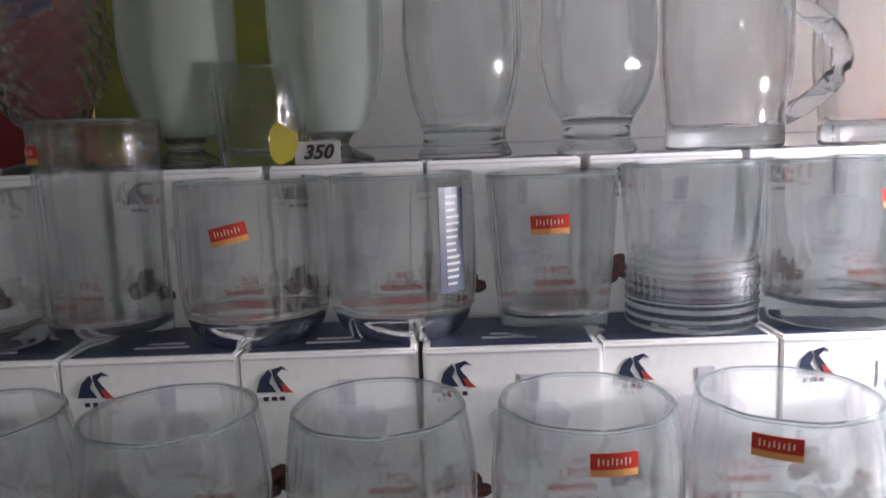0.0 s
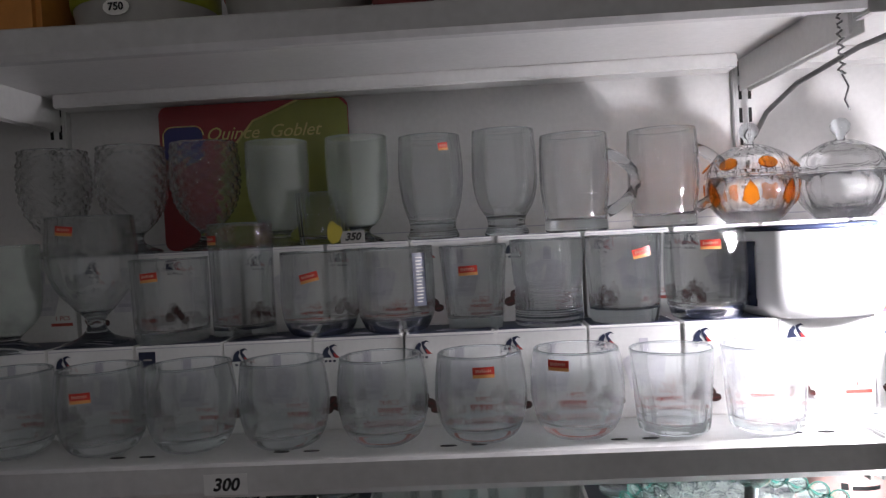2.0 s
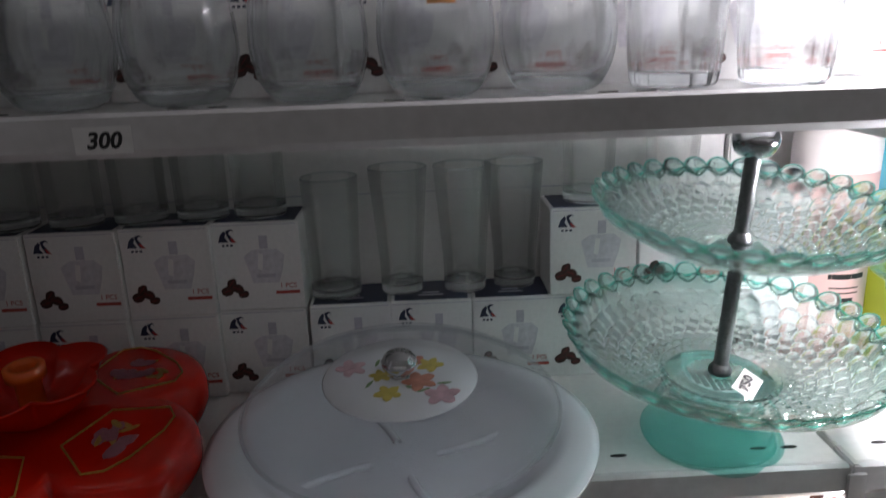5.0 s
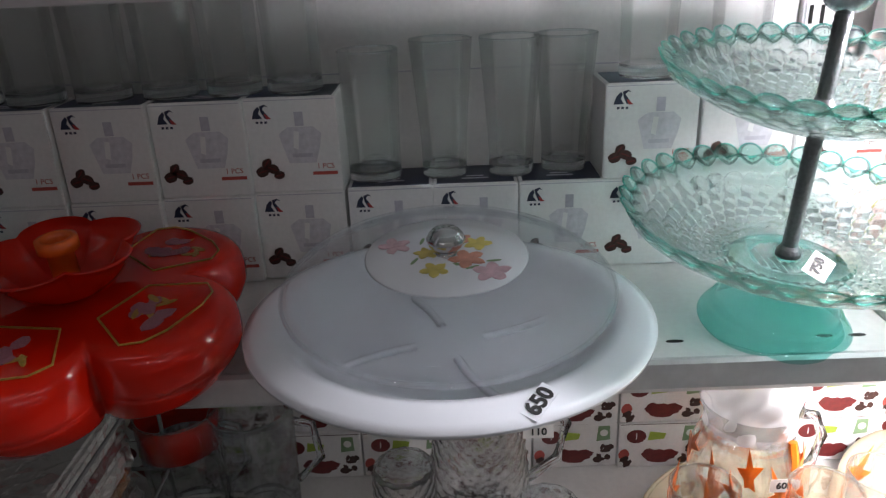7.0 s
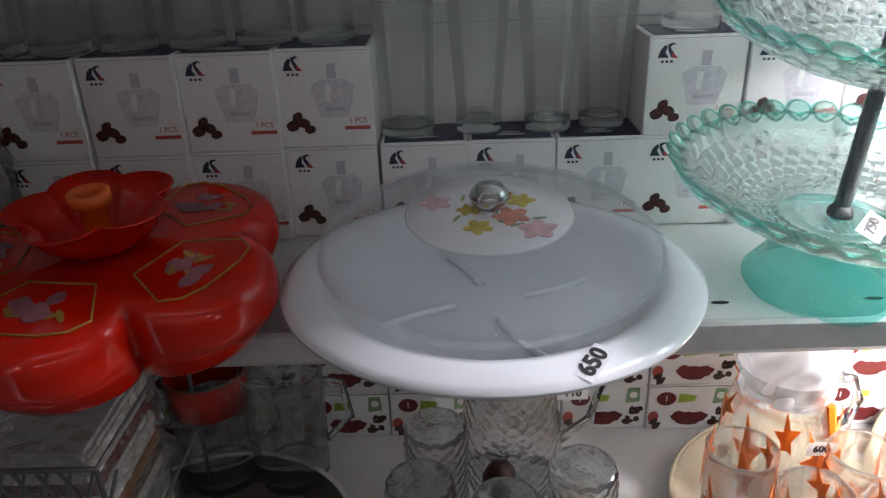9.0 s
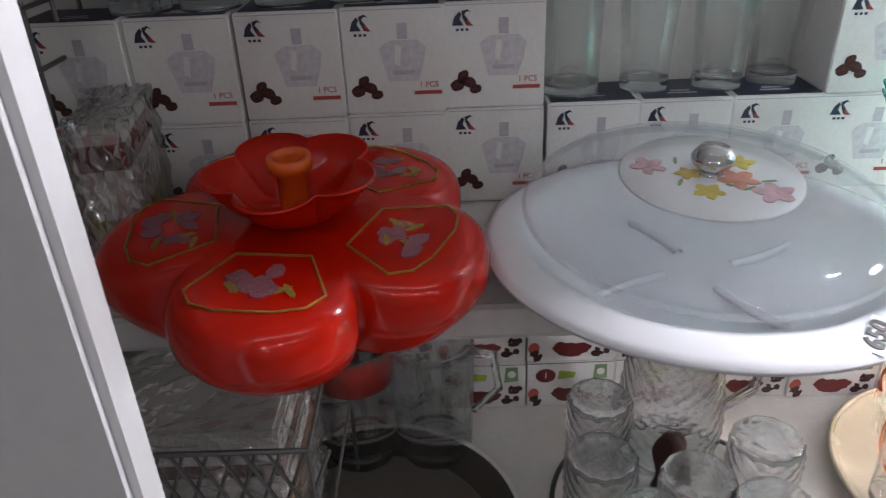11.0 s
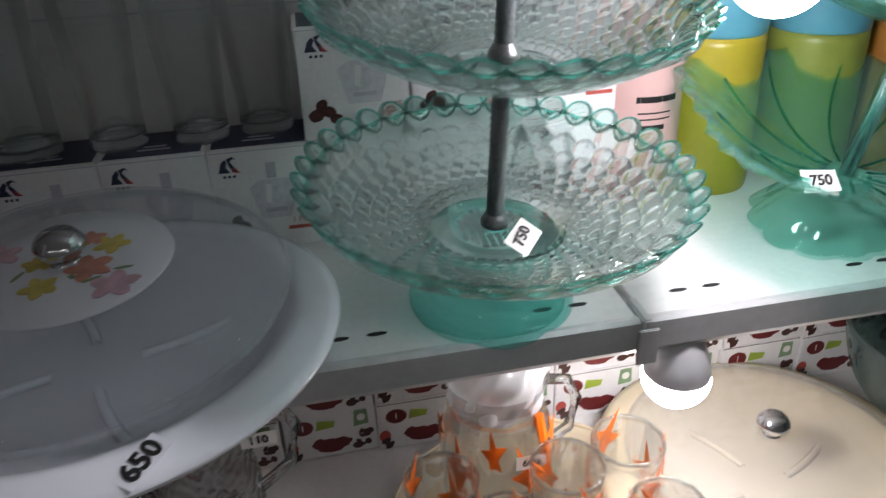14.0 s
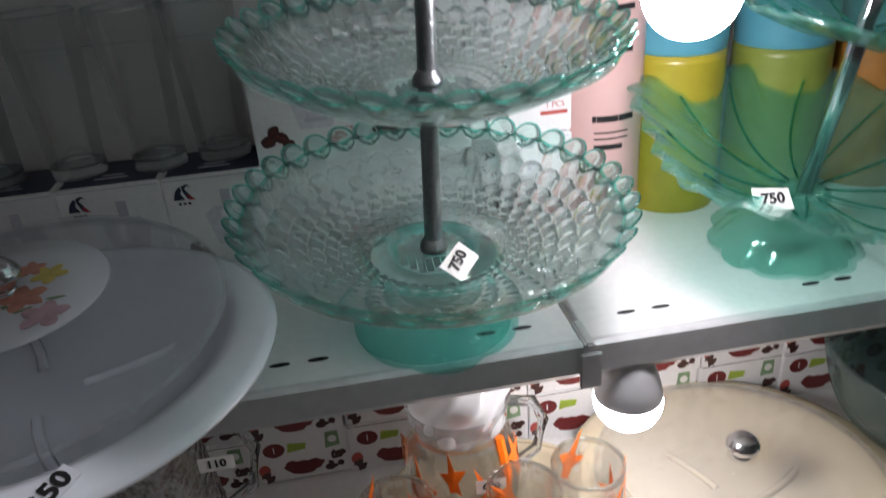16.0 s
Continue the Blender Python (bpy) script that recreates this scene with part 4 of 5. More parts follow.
    part("rim_edge", tube(edge, 0.0013, 6), TEAL_EDGE, bowl, "darker teal rim", True)
    return bowl


RIM = {}
TEAL_RIM = thick_glass("teal rim glass", (0.84, 0.98, 0.95), 0.3)
stand = thing("cake_stand", (0.314, 0.368, LOW), "two-tier teal glass cake stand with bubble-textured bowls", "cake stand")
stand.rotation_euler = (radians(5.5), radians(1.6), 0)
lower = bubble_bowl(0.139, 0.048, 8, 36, 0.040, stand, "lower_bowl")
lower.location = (0, 0, 0.066)
upper = bubble_bowl(0.122, 0.039, 8, 34, 0.036, stand, "upper_bowl")
upper.location = (0, -0.003, 0.194)
part("foot", lathe(smooth_profile([(0.064, 0.000), (0.066, 0.004), (0.062, 0.010), (0.058, 0.013), (0.057, 0.018), (0.052, 0.022), (0.050, 0.040), (0.052, 0.062)], 4) + [(0.049, 0.062), (0.047, 0.040), (0.050, 0.02), (0.060, 0.002)], 64, closed=True), TEAL_BASE, stand, "milky teal glass foot", True)
rod = [(0.0062 + 0.0007 * (k % 2), 0.068 + 0.0025 * k) for k in range(84)]
part("rod", lathe([(0, 0.066)] + rod + [(0, 0.283)], 20), STEEL, stand, "threaded steel rod", True)
for z in (0.070, 0.199):
    part("washer", lathe([(0.0062, z), (0.0105, z), (0.0105, z + 0.004), (0.008, z + 0.008), (0.0062, z + 0.011)], 20), STEEL, stand, "steel nut", True)
part("finial", lathe(smooth_profile([(0.007, 0.274), (0.014, 0.278), (0.0185, 0.286), (0.0185, 0.294), (0.012, 0.302), (0, 0.304)]), 28), CHROME, stand, "round chrome finial", True)
tg = part("price_tag", plate_of([(-0.013, -0.010), (0.012, -0.011), (0.015, 0.008), (-0.011, 0.010)], 0.0006, Matrix.Translation((0.014, -0.026, 0.072)) @ Matrix.Rotation(0.5, 4, "X") @ Matrix.Rotation(0.9, 4, "Z")), PAPER, stand, "white tag reading 750")
writing("lettering", "750", 0.0115, Matrix.Translation((0.014, -0.026, 0.0735)) @ Matrix.Rotation(0.5, 4, "X") @ Matrix.Rotation(1.0, 4, "Z"), INK, tg, 0.0004)


# ---- teal leaf stand ----
def leaf_bowl(R, depth, parent, name, teeth=30, veins=11):
    bm = bmesh.new()
    seg, rad = 240, 26
    top, low = [], []
    for k in range(1, rad + 1):
        f = k / rad
        rt, rl = [], []
        for i in range(seg):
            a = 2 * math.pi * i / seg
            saw = (a * teeth / (2 * math.pi)) % 1.0
            out = R * (1 + 0.07 * math.cos(5 * a + 0.6) + (0.085 * saw - 0.04))
            r = f * (R * 0.9 * (1 - f ** 3) + out * f ** 3) if f < 1 else out
            v = abs(((a * veins / (2 * math.pi) + 0.55 * f) % 1.0) - 0.5)
            z = depth * f ** 2.2 + 0.004 * f * math.cos(5 * a) + 0.0022 * math.exp(-(v / 0.05) ** 2)
            rt.append(bm.verts.new((r * math.cos(a), r * math.sin(a), z)))
            rl.append(bm.verts.new((r * math.cos(a), r * math.sin(a), z - 0.003)))
        top.append(rt)
        low.append(rl)
    loop = top + low[::-1]
    for a, b in zip(loop, loop[1:] + loop[:1]):
        for i in range(seg):
            j = (i + 1) % seg
            bm.faces.new((a[i], a[j], b[j], b[i]))
    bmesh.ops.recalc_face_normals(bm, faces=bm.faces)
    bowl = part(name, bm, TEAL_LEAF, parent, "teal glass leaf bowl with a serrated edge", True)
    for k in range(veins):
        pts = []
        for s in range(9):
            f = 0.12 + 0.80 * s / 8
            a = 2 * math.pi * (k + 0.5 - 0.55 * f) / veins
            pts.append((R * 0.9 * f * math.cos(a), R * 0.9 * f * math.sin(a), depth * f ** 2.2 + 0.002 + 0.004 * f * math.cos(5 * a)))
        part("vein", tube(pts, 0.0012, 5), TEAL_EDGE, bowl, "", True)
    return bowl


leaf = thing("cake_stand", (0.642, 0.408, LOW), "two-tier teal glass cake stand with leaf-shaped bowls", "cake stand")
leaf.rotation_euler = (radians(10), radians(3.5), 0)
leaf_bowl(0.152, 0.054, leaf, "lower_bowl").location = (0, 0, 0.058)
b = leaf_bowl(0.112, 0.034, leaf, "upper_bowl", 26, 9)
b.location = (0, -0.002, 0.198)
part("foot", lathe(smooth_profile([(0.064, 0.0), (0.065, 0.004), (0.052, 0.022), (0.030, 0.040), (0.022, 0.058)]) + [(0.018, 0.058), (0.026, 0.040), (0.048, 0.018), (0.060, 0.001)], 120, lambda a, r, z: r * (1 + 0.14 * (abs(math.cos(5.5 * a)) ** 0.7 - 0.6) * max(0, 1 - z / 0.05)), closed=True), TEAL_LEAF, leaf, "petal-shaped teal glass foot", True)
part("rod", lathe([(0, 0.058), (0.0065, 0.058), (0.0065, 0.31), (0, 0.31)], 20), CHROME, leaf, "bright steel rod", True)
tg = part("price_tag", plate_of([(-0.018, -0.010), (0.016, -0.010), (0.018, 0.010), (-0.014, 0.012)], 0.0006, Matrix.Translation((-0.05, -0.028, 0.070)) @ Matrix.Rotation(0.45, 4, "X")), PAPER, leaf, "white tag reading 750")
writing("lettering", "750", 0.014, Matrix.Translation((-0.05, -0.028, 0.0712)) @ Matrix.Rotation(0.45, 4, "X"), INK, tg, 0.0004, 0.2)

# ---- jugs behind the bulb ----
jug = thing("liquid_bottle", (0.508, 0.542, LOW), "translucent bottle of pink liquid with printed label", "bottle")
part("filled_body", lathe(smooth_profile([(0.042, 0), (0.045, 0.004), (0.045, 0.12), (0.045, 0.222)]) + [(0, 0.222)], 40), PINK_LIQUID, jug, "pink-filled lower part", True)
part("clear_top", lathe(smooth_profile([(0.045, 0.2225), (0.045, 0.255), (0.040, 0.268), (0.020, 0.276)]) + [(0, 0.277)], 40), MILKY, jug, "milky empty top", True)
part("cap", lathe([(0.020, 0.276)] + [(0.021, 0.278), (0.021, 0.300), (0, 0.300)], 24), CERAMIC, jug, "", True)
for z, bars in ((0.205, ((-0.026, -0.018, 0.008), (-0.014, 0.020, 0.005))), (0.192, ((-0.016, 0.010, 0.004),)), (0.182, ((-0.016, 0.018, 0.0016),)), (0.177, ((-0.016, 0.015, 0.0016),)), (0.168, ((-0.018, 0.020, 0.005),)), (0.105, ((-0.018, 0.024, 0.006),)), (0.094, ((-0.016, 0.018, 0.0016),)), (0.088, ((-0.016, 0.018, 0.0016),)), (0.078, ((-0.016, 0.012, 0.005),))):
    for x0, x1, h in bars:
        bm = bmesh.new()
        cols = []
        for i in range(5):
            t = FACE + (x0 + (x1 - x0) * i / 4) / 0.045
            cols.append([bm.verts.new((q * math.cos(t), q * math.sin(t), v)) for q, v in ((0.0453, z), (0.0453, z + h), (0.0450, z + h), (0.0450, z))])
        for p, q in zip(cols, cols[1:]):
            for j in range(4):
                bm.faces.new((p[j], q[j], q[(j + 1) % 4], p[(j + 1) % 4]))
        bmesh.ops.recalc_face_normals(bm, faces=bm.faces)
        part("label_bar", bm, INK, jug)
for x, y, h in ((0.592, 0.548, 0.30), (0.705, 0.548, 0.29), (0.81, 0.545, 0.30)):
    j = thing("plastic_jug", (x, y, LOW), "tall plastic bottle, yellow below and sky blue above" if x < 0.6 else "tall plastic bottle, sky blue above and coloured below", "bottle", "plastic bottles on the shelf")
    part("body", lathe(smooth_profile([(0.044, h * 0.52), (0.047, h * 0.54), (0.047, h * 0.7), (0.044, h * 0.85)]) + [(0.030, h * 0.9), (0, h * 0.91)], 40), BLUE_PLASTIC, j, "sky blue upper part", True)
    part("lower_body", lathe(smooth_profile([(0.044, 0), (0.048, 0.004), (0.048, h * 0.3), (0.047, h * 0.52)]) + [(0, h * 0.52)], 40), {0.592: YELLOW_PLASTIC, 0.705: DULL_LIME}.get(x, ORANGE_PACK), j, {0.592: "yellow lower part", 0.705: "lime green lower part"}.get(x, "orange lower part"), True)
    part("lid", lathe([(0.032, h * 0.90), (0.032, h), (0, h)], 28), CERAMIC, j, "", True)

# ---- red flower-shaped sweet box ----
sweet = thing("sweet_box", (-0.297, 0.340, LOW + 0.003), "glossy red plastic flower-shaped sweet box with gold ornament", "sweet box")
PET0 = FACE - 0.12
def petal(a, r, z):
    c = abs(math.cos(2.5 * (a - PET0)))
    return r * (0.68 + 0.33 * (c ** 0.55))
part("tray", lathe(smooth_profile([(0.120, 0.0), (0.132, 0.004), (0.150, 0.026), (0.152, 0.034)]) + [(0, 0.034)], 200, petal), RED_PLASTIC, sweet, "", True)
part("lid", lathe(smooth_profile([(0.155, 0.0345), (0.157, 0.042), (0.156, 0.058), (0.150, 0.068), (0.138, 0.0735), (0.120, 0.075), (0.07, 0.075)]) + [(0.045, 0.074), (0, 0.073)], 200, petal), RED_PLASTIC, sweet, "", True)
sweet.rotation_euler = (radians(5), 0, 0)
sweet.scale = (0.97, 0.97, 0.97)
rnd = random.Random(3)
for k in range(5):
    a = PET0 + k * 2 * math.pi / 5
    m = Matrix.Rotation(a + math.pi / 2, 4, "Z") @ Matrix.Translation((0, 0, 0.0752))
    pts = [(-0.028, -0.062), (0.028, -0.062), (0.050, -0.108), (0.040, -0.122), (0.02, -0.128), (-0.02, -0.128), (-0.040, -0.122), (-0.050, -0.108), (-0.028, -0.062)]
    bm = tube([m @ Vector((x, y, 0.0004)) for x, y in pts], 0.0009, 5)
    part("gold_border", bm, GOLD_GLITTER, sweet, "gold glitter border")
    bm = bmesh.new()
    for q in range(9):
        plate_of(oval(rnd.uniform(-0.020, 0.018), rnd.uniform(-0.112, -0.080), rnd.uniform(0.006, 0.011), rnd.uniform(0.005, 0.008), 10, rnd.uniform(0, 3), 0.2, rnd), 0.0004 + 0.0001 * q, m, bm)
    part("flower_spray", bm, PURPLE_GLITTER, sweet, "lilac glitter flowers")
    bm = bmesh.new()
    for q in range(6):
        plate_of(oval(rnd.uniform(-0.028, 0.028), rnd.uniform(-0.112, -0.078), 0.009, 0.0028, 8, rnd.uniform(0, 3), 0.1, rnd), 0.0003 + 0.0001 * q, m, bm)
    part("gold_leaves", bm, GOLD_GLITTER, sweet, "gold glitter leaves")
lobes = lambda a, r, z: r * (1 + 0.30 * (abs(math.cos(2.5 * (a - PET0))) ** 0.8 - 0.6) * min(1, (z - 0.075) / 0.03))
part("centre_cup", lathe(smooth_profile([(0.026, 0.0752), (0.036, 0.080), (0.050, 0.094), (0.058, 0.108), (0.063, 0.114)]) + [(0.061, 0.1155), (0.046, 0.098), (0.030, 0.084), (0, 0.082)], 120, lobes), RED_PLASTIC, sweet, "red scalloped cup", True)
tubep = part("centre_tube", lathe([(0.011, 0.082), (0.011, 0.112), (0.017, 0.114), (0.017, 0.124), (0.012, 0.125), (0.010, 0.120), (0.010, 0.100), (0, 0.100)], 28), ORANGE_PLASTIC, sweet, "orange tube in the cup", True)

# ---- divided platters with clear lids ----
def platter(x, y, z, body, lid_mat, label, knob_mat, medal):
    p = thing("lidded_platter", (x, y, z), label, "platter", "lidded divided platters")
    part("plate", lathe(smooth_profile([(0.095, 0.0), (0.100, 0.003), (0.132, 0.026), (0.150, 0.040), (0.168, 0.038), (0.1735, 0.0355)]) + [(0.1735, 0.0385), (0.166, 0.0415), (0.150, 0.0455), (0.140, 0.043), (0.128, 0.030), (0.09, 0.008), (0, 0.007)], 96), body, p, "", True)
    for k in range(4):
        a0 = k * math.pi / 2 + 0.22
        pts = [(r * math.cos(a0 + 0.25 * (r - 0.03) / 0.1), r * math.sin(a0 + 0.25 * (r - 0.03) / 0.1)) for r in [0.030 + 0.010 * s for s in range(11)]]
        bm = bmesh.new()
        rows = []
        for (px, py), r in zip(pts, [0.030 + 0.010 * s for s in range(11)]):
            n = Vector((-py, px)).normalized() * 0.0045
            hh = 0.012
            rows.append([bm.verts.new(c) for c in ((px - n.x, py - n.y, 0.008), (px - n.x * 0.4, py - n.y * 0.4, hh), (px + n.x * 0.4, py + n.y * 0.4, hh), (px + n.x, py + n.y, 0.008))])
        for q, w in zip(rows, rows[1:]):
            for j in range(4):
                bm.faces.new((q[j], q[(j + 1) % 4], w[(j + 1) % 4], w[j]))
        bmesh.ops.recalc_face_normals(bm, faces=bm.faces)
        part("divider", bm, body, p, "", True)
    askew = Matrix.Translation((0, -0.142, 0.0475)) @ Matrix.Rotation(radians(5.5 if medal else 0), 4, "X") @ Matrix.Translation((0, 0.148, -0.0475)) @ Matrix.Diagonal((0.95, 0.95, 1, 1))
    lid = part("lid", lathe(smooth_profile([(0.148, 0.0470), (0.1495, 0.0485), (0.147, 0.0525), (0.142, 0.0590), (0.128, 0.0665), (0.100, 0.072), (0.076, 0.0745), (0.03, 0.075)]) + [(0, 0.075)] + [(0.03, 0.0735), (0.075, 0.073), (0.099, 0.0705), (0.126, 0.0650), (0.1405, 0.0578), (0.1455, 0.0515), (0.1465, 0.0475)], 96, closed=True), lid_mat, p, "clear domed plastic lid", True)
    lid.matrix_basis = askew
    part("lid_ridge", lathe([(0.1485 + 0.0018 * math.cos(t), 0.0510 + 0.0018 * math.sin(t)) for t in [k * math.pi / 3 for k in range(6)]], 96, closed=True), lid_mat, p, "", True).matrix_basis = askew
    if medal:
        disc = part("medallion", lathe([(0, 0.0757), (0.070, 0.0752), (0.0722, 0.0762), (0.071, 0.0775), (0.04, 0.0783), (0, 0.0785)], 72), MELAMINE, p, "white round centre of the lid", True)
        disc.matrix_basis = askew
        rnd = random.Random(8)
        for cx, cy, r, mt, nm in ((-0.046, 0.016, 0.014, PINK, "pink_flower"), (-0.018, 0.000, 0.010, YELLOW, "yellow_flower"), (-0.010, -0.030, 0.012, YELLOW, "yellow_flower"), (0.018, -0.012, 0.015, CORAL, "coral_flower"), (0.038, -0.036, 0.015, PINK, "pink_flower"), (0.028, 0.016, 0.012, YELLOW, "yellow_flower"), (0.012, 0.026, 0.010, CORAL, "coral_flower")):
            bm = bmesh.new()
            for q in range(5):
                a = q * 2 * math.pi / 5 + cx * 40
                plate_of(oval(cx + r * 0.55 * math.cos(a), cy + r * 0.55 * math.sin(a), r * 0.55, r * 0.36, 10, a, 0.15, rnd), 0.0003 + 0.0001 * q, Matrix.Translation((0, 0, 0.0783)), bm)
            part(nm, bm, mt, disc)
        bm = bmesh.new()
        for q in range(12):
            plate_of(oval(rnd.uniform(-0.052, 0.052), rnd.uniform(-0.040, 0.034), 0.007, 0.0018, 8, rnd.uniform(0, 3)), 0.0002, Matrix.Translation((0, 0, 0.0782)), bm)
        part("printed_leaves", bm, LEAF_GREEN, disc)
        zk = 0.0785
    else:
        zk = 0.0750
    part("knob", lathe(smooth_profile([(0.010, zk), (0.009, zk + 0.003), (0.0150, zk + 0.008), (0.0168, zk + 0.014), (0.012, zk + 0.021)]) + [(0, zk + 0.0235)], 32, lambda a, r, z: r * (1 + 0.02 * math.cos(14 * a))), knob_mat, p, "round chrome knob", True).matrix_basis = askew
    return p


white = platter(0.020, 0.338, LOW, MELAMINE, LID, "white divided platter with clear lid and floral centre", CHROME, True)
tg = part("price_tag", plate_of(rect(-0.016, 0.016, -0.007, 0.007), 0.0005, Matrix.Translation((0.060, -0.1475, 0.0442)) @ Matrix.Rotation(0.26, 4, "X") @ Matrix.Rotation(0.95, 4, "Z")), MELAMINE, white, "clear-taped paper reading 650")
writing("lettering", "650", 0.0165, Matrix.Translation((0.060, -0.1478, 0.0452)) @ Matrix.Rotation(0.26, 4, "X") @ Matrix.Rotation(0.95, 4, "Z"), INK, tg, 0.0006)

# ---- base shelf ----
BASE = 0.681
rnd = random.Random(21)


def fruit_box(w=0.1035, d=0.075, h=0.0645):
    c = thing("printed_carton", (0, 0, 0), "small white carton printed with dark fruit and green leaves", "carton", "printed cartons stacked on the base shelf")
    part("body", box(-w / 2, w / 2, 0, d, 0, h, 0.001), CARD, c)
    y = -0.0002
    part("badge", plate_of(oval(-0.030, 0.046, 0.012, 0.010, 14), 0.0003, front_at(0, y, 0)), MAROON, c, "round maroon badge")
    writing("lettering", "1", 0.012, front_at(-0.030, y - 0.0004, 0.046), CARD, c)
    part("lime_leaf", plate_of([(-0.016, 0.040), (0.004, 0.042), (0.006, 0.050), (-0.014, 0.053)], 0.0003, front_at(0, y, 0)), LIME, c)
    part("green_square", plate_of([(0.026, 0.038), (0.043, 0.040), (0.042, 0.060), (0.028, 0.060)], 0.0003, front_at(0, y, 0)), LEAF_GREEN, c)
    part("green_centre", plate_of(oval(0.035, 0.050, 0.005, 0.005, 10), 0.0003, front_at(0, y - 0.0003, 0)), PAPER, c)
    r2 = random.Random(4)
    part("cherry", plate_of(oval(-0.044, 0.020, 0.007, 0.008, 10, 0, 0.1, r2), 0.0003, front_at(0, y, 0)), REDPRINT, c)
    bm = bmesh.new()
    for cx, cz, rx, rz in ((0.0, 0.016, 0.020, 0.009), (-0.012, 0.020, 0.010, 0.007), (0.013, 0.020, 0.010, 0.006)):
        plate_of(oval(cx, cz, rx, rz, 16, r2.uniform(-0.2, 0.2), 0.15, r2), 0.0003 + 0.0001 * cx, front_at(0, y, 0), bm)
    part("dark_fruit", bm, MAROON, c)
    for q in range(9):
        part("dark_berry", plate_of(oval(r2.uniform(0.026, 0.046), r2.uniform(0.005, 0.030), r2.uniform(0.003, 0.006), r2.uniform(0.002, 0.0045), 9, r2.uniform(0, 3), 0.25, r2), 0.0003 + 0.00005 * q, front_at(0, y, 0)), BEAN, c)
    for q in range(4):
        part("dark_berry", plate_of(oval(r2.uniform(-0.045, -0.034), r2.uniform(0.004, 0.014), 0.006, 0.003, 9, r2.uniform(0, 3), 0.25, r2), 0.0003 + 0.00005 * q, front_at(0, y, 0)), BEAN, c)
    part("front_seam", box(-w / 2 + 0.001, w / 2 - 0.001, -0.0004, 0, h - 0.0012, h - 0.0006), BEAN, c)
    return c


fruit = fruit_box()
first = True
for tier in range(4):
    for k in range(14):
        m = pose(-0.462 + k * 0.1048 + rnd.uniform(-0.001, 0.001), 0.520 + rnd.uniform(-0.003, 0.003), BASE + tier * 0.0652, 0, 0, rnd.uniform(-1, 1))
        if first:
            fruit.matrix_basis, first = m, False
        else:
            copy_thing(fruit, m)


def tray(x, y, r, mat_, label, rim=None):
    t = thing("round_tray", (x, y, BASE), label, "tray", "round trays on the base shelf")
    part("dish", lathe(smooth_profile([(r * 0.8, 0), (r * 0.84, 0.002), (r * 0.95, 0.012), (r, 0.018)]) + [(r * 0.985, 0.0205), (r * 0.93, 0.015), (r * 0.82, 0.0065), (0, 0.006)], 72), mat_, t, "", True)
    if rim:
        part("rim", lathe([(r * 0.99 + 0.0028 * math.cos(a), 0.020 + 0.0028 * math.sin(a)) for a in [k * math.pi / 3 for k in range(6)]], 72, closed=True), rim, t, "", True)
    return t


tray(0.360, 0.360, 0.150, CREAM, "pale cream round tray under the orange glass set", CREAM)
tray(0.030, 0.335, 0.120, PAPER, "pale round tray with a dark rim under textured glasses", BLACK_PLASTIC)
tray(-0.262, 0.325, 0.145, DARK_TRAY, "smoked glass round tray with a pale rim", PAPER)
platter(0.604, 0.362, BASE, CREAM, LID, "cream divided platter with clear lid", CHROME, False)


def maple(parent, r, z, a, size, bm):
    """A five-pointed painted leaf bent on the glass."""
    pts = []
    for k in range(10):
        t = math.pi / 2 + k * math.pi / 5
        q = size * ((1.5, 0.50, 1.25, 0.55, 0.8, 0.60, 1.05, 0.48, 1.5, 0.62)[k])
        pts.append((0.48 * q * math.cos(t), 1.15 * q * math.sin(t)))
    lo, hi = [], []
    lean = (z * 97 + a * 13) % 1.6 - 0.8
    for p, q in pts:
        u, v = p * math.cos(lean) - q * math.sin(lean), p * math.sin(lean) + q * math.cos(lean)
        t = a + u / r
        lo.append(bm.verts.new((r * math.cos(t), r * math.sin(t), z + v)))
        hi.append(bm.verts.new(((r + 0.0006) * math.cos(t), (r + 0.0006) * math.sin(t), z + v)))
    c0 = bm.verts.new((r * math.cos(a), r * math.sin(a), z))
    c1 = bm.verts.new(((r + 0.0006) * math.cos(a), (r + 0.0006) * math.sin(a), z))
    for k in range(10):
        j = (k + 1) % 10
        bm.faces.new((hi[k], hi[j], c1))
        bm.faces.new((lo[j], lo[k], c0))
        bm.faces.new((lo[k], lo[j], hi[j], hi[k]))


def leaf_paint(parent, r, spots):
    for z, a, s in spots:
        bm = bmesh.new()
        maple(parent, r, z, a, s, bm)
        part("painted_leaf", bm, ORANGE_LEAF, parent, "orange painted leaf")


pitcher = thing("glass_pitcher", (0.334, 0.428, BASE + 0.007), "glass pitcher with orange leaves, plastic bag in its neck", "pitcher")
part("body", lathe(smooth_profile([(0.045, 0), (0.052, 0.004), (0.058, 0.05), (0.054, 0.095), (0.046, 0.115), (0.047, 0.135), (0.052, 0.150)]) + [(0.050, 0.150), (0.044, 0.118), (0.052, 0.09), (0.055, 0.05), (0.048, 0.008), (0, 0.007)], 48), CLEAR, pitcher, "", True)
part("handle", tube([(0.050, 0.01, 0.125), (0.078, 0.012, 0.118), (0.090, 0.014, 0.09), (0.082, 0.012, 0.055), (0.058, 0.01, 0.04)], 0.006, 10), CLEAR_BASE, pitcher, "", True)
leaf_paint(pitcher, 0.0575, [(0.06, FACE + k * 1.25 - 0.9, 0.030) for k in range(5)] + [(0.095, FACE + k * 1.25 - 0.3, 0.020) for k in range(5)])
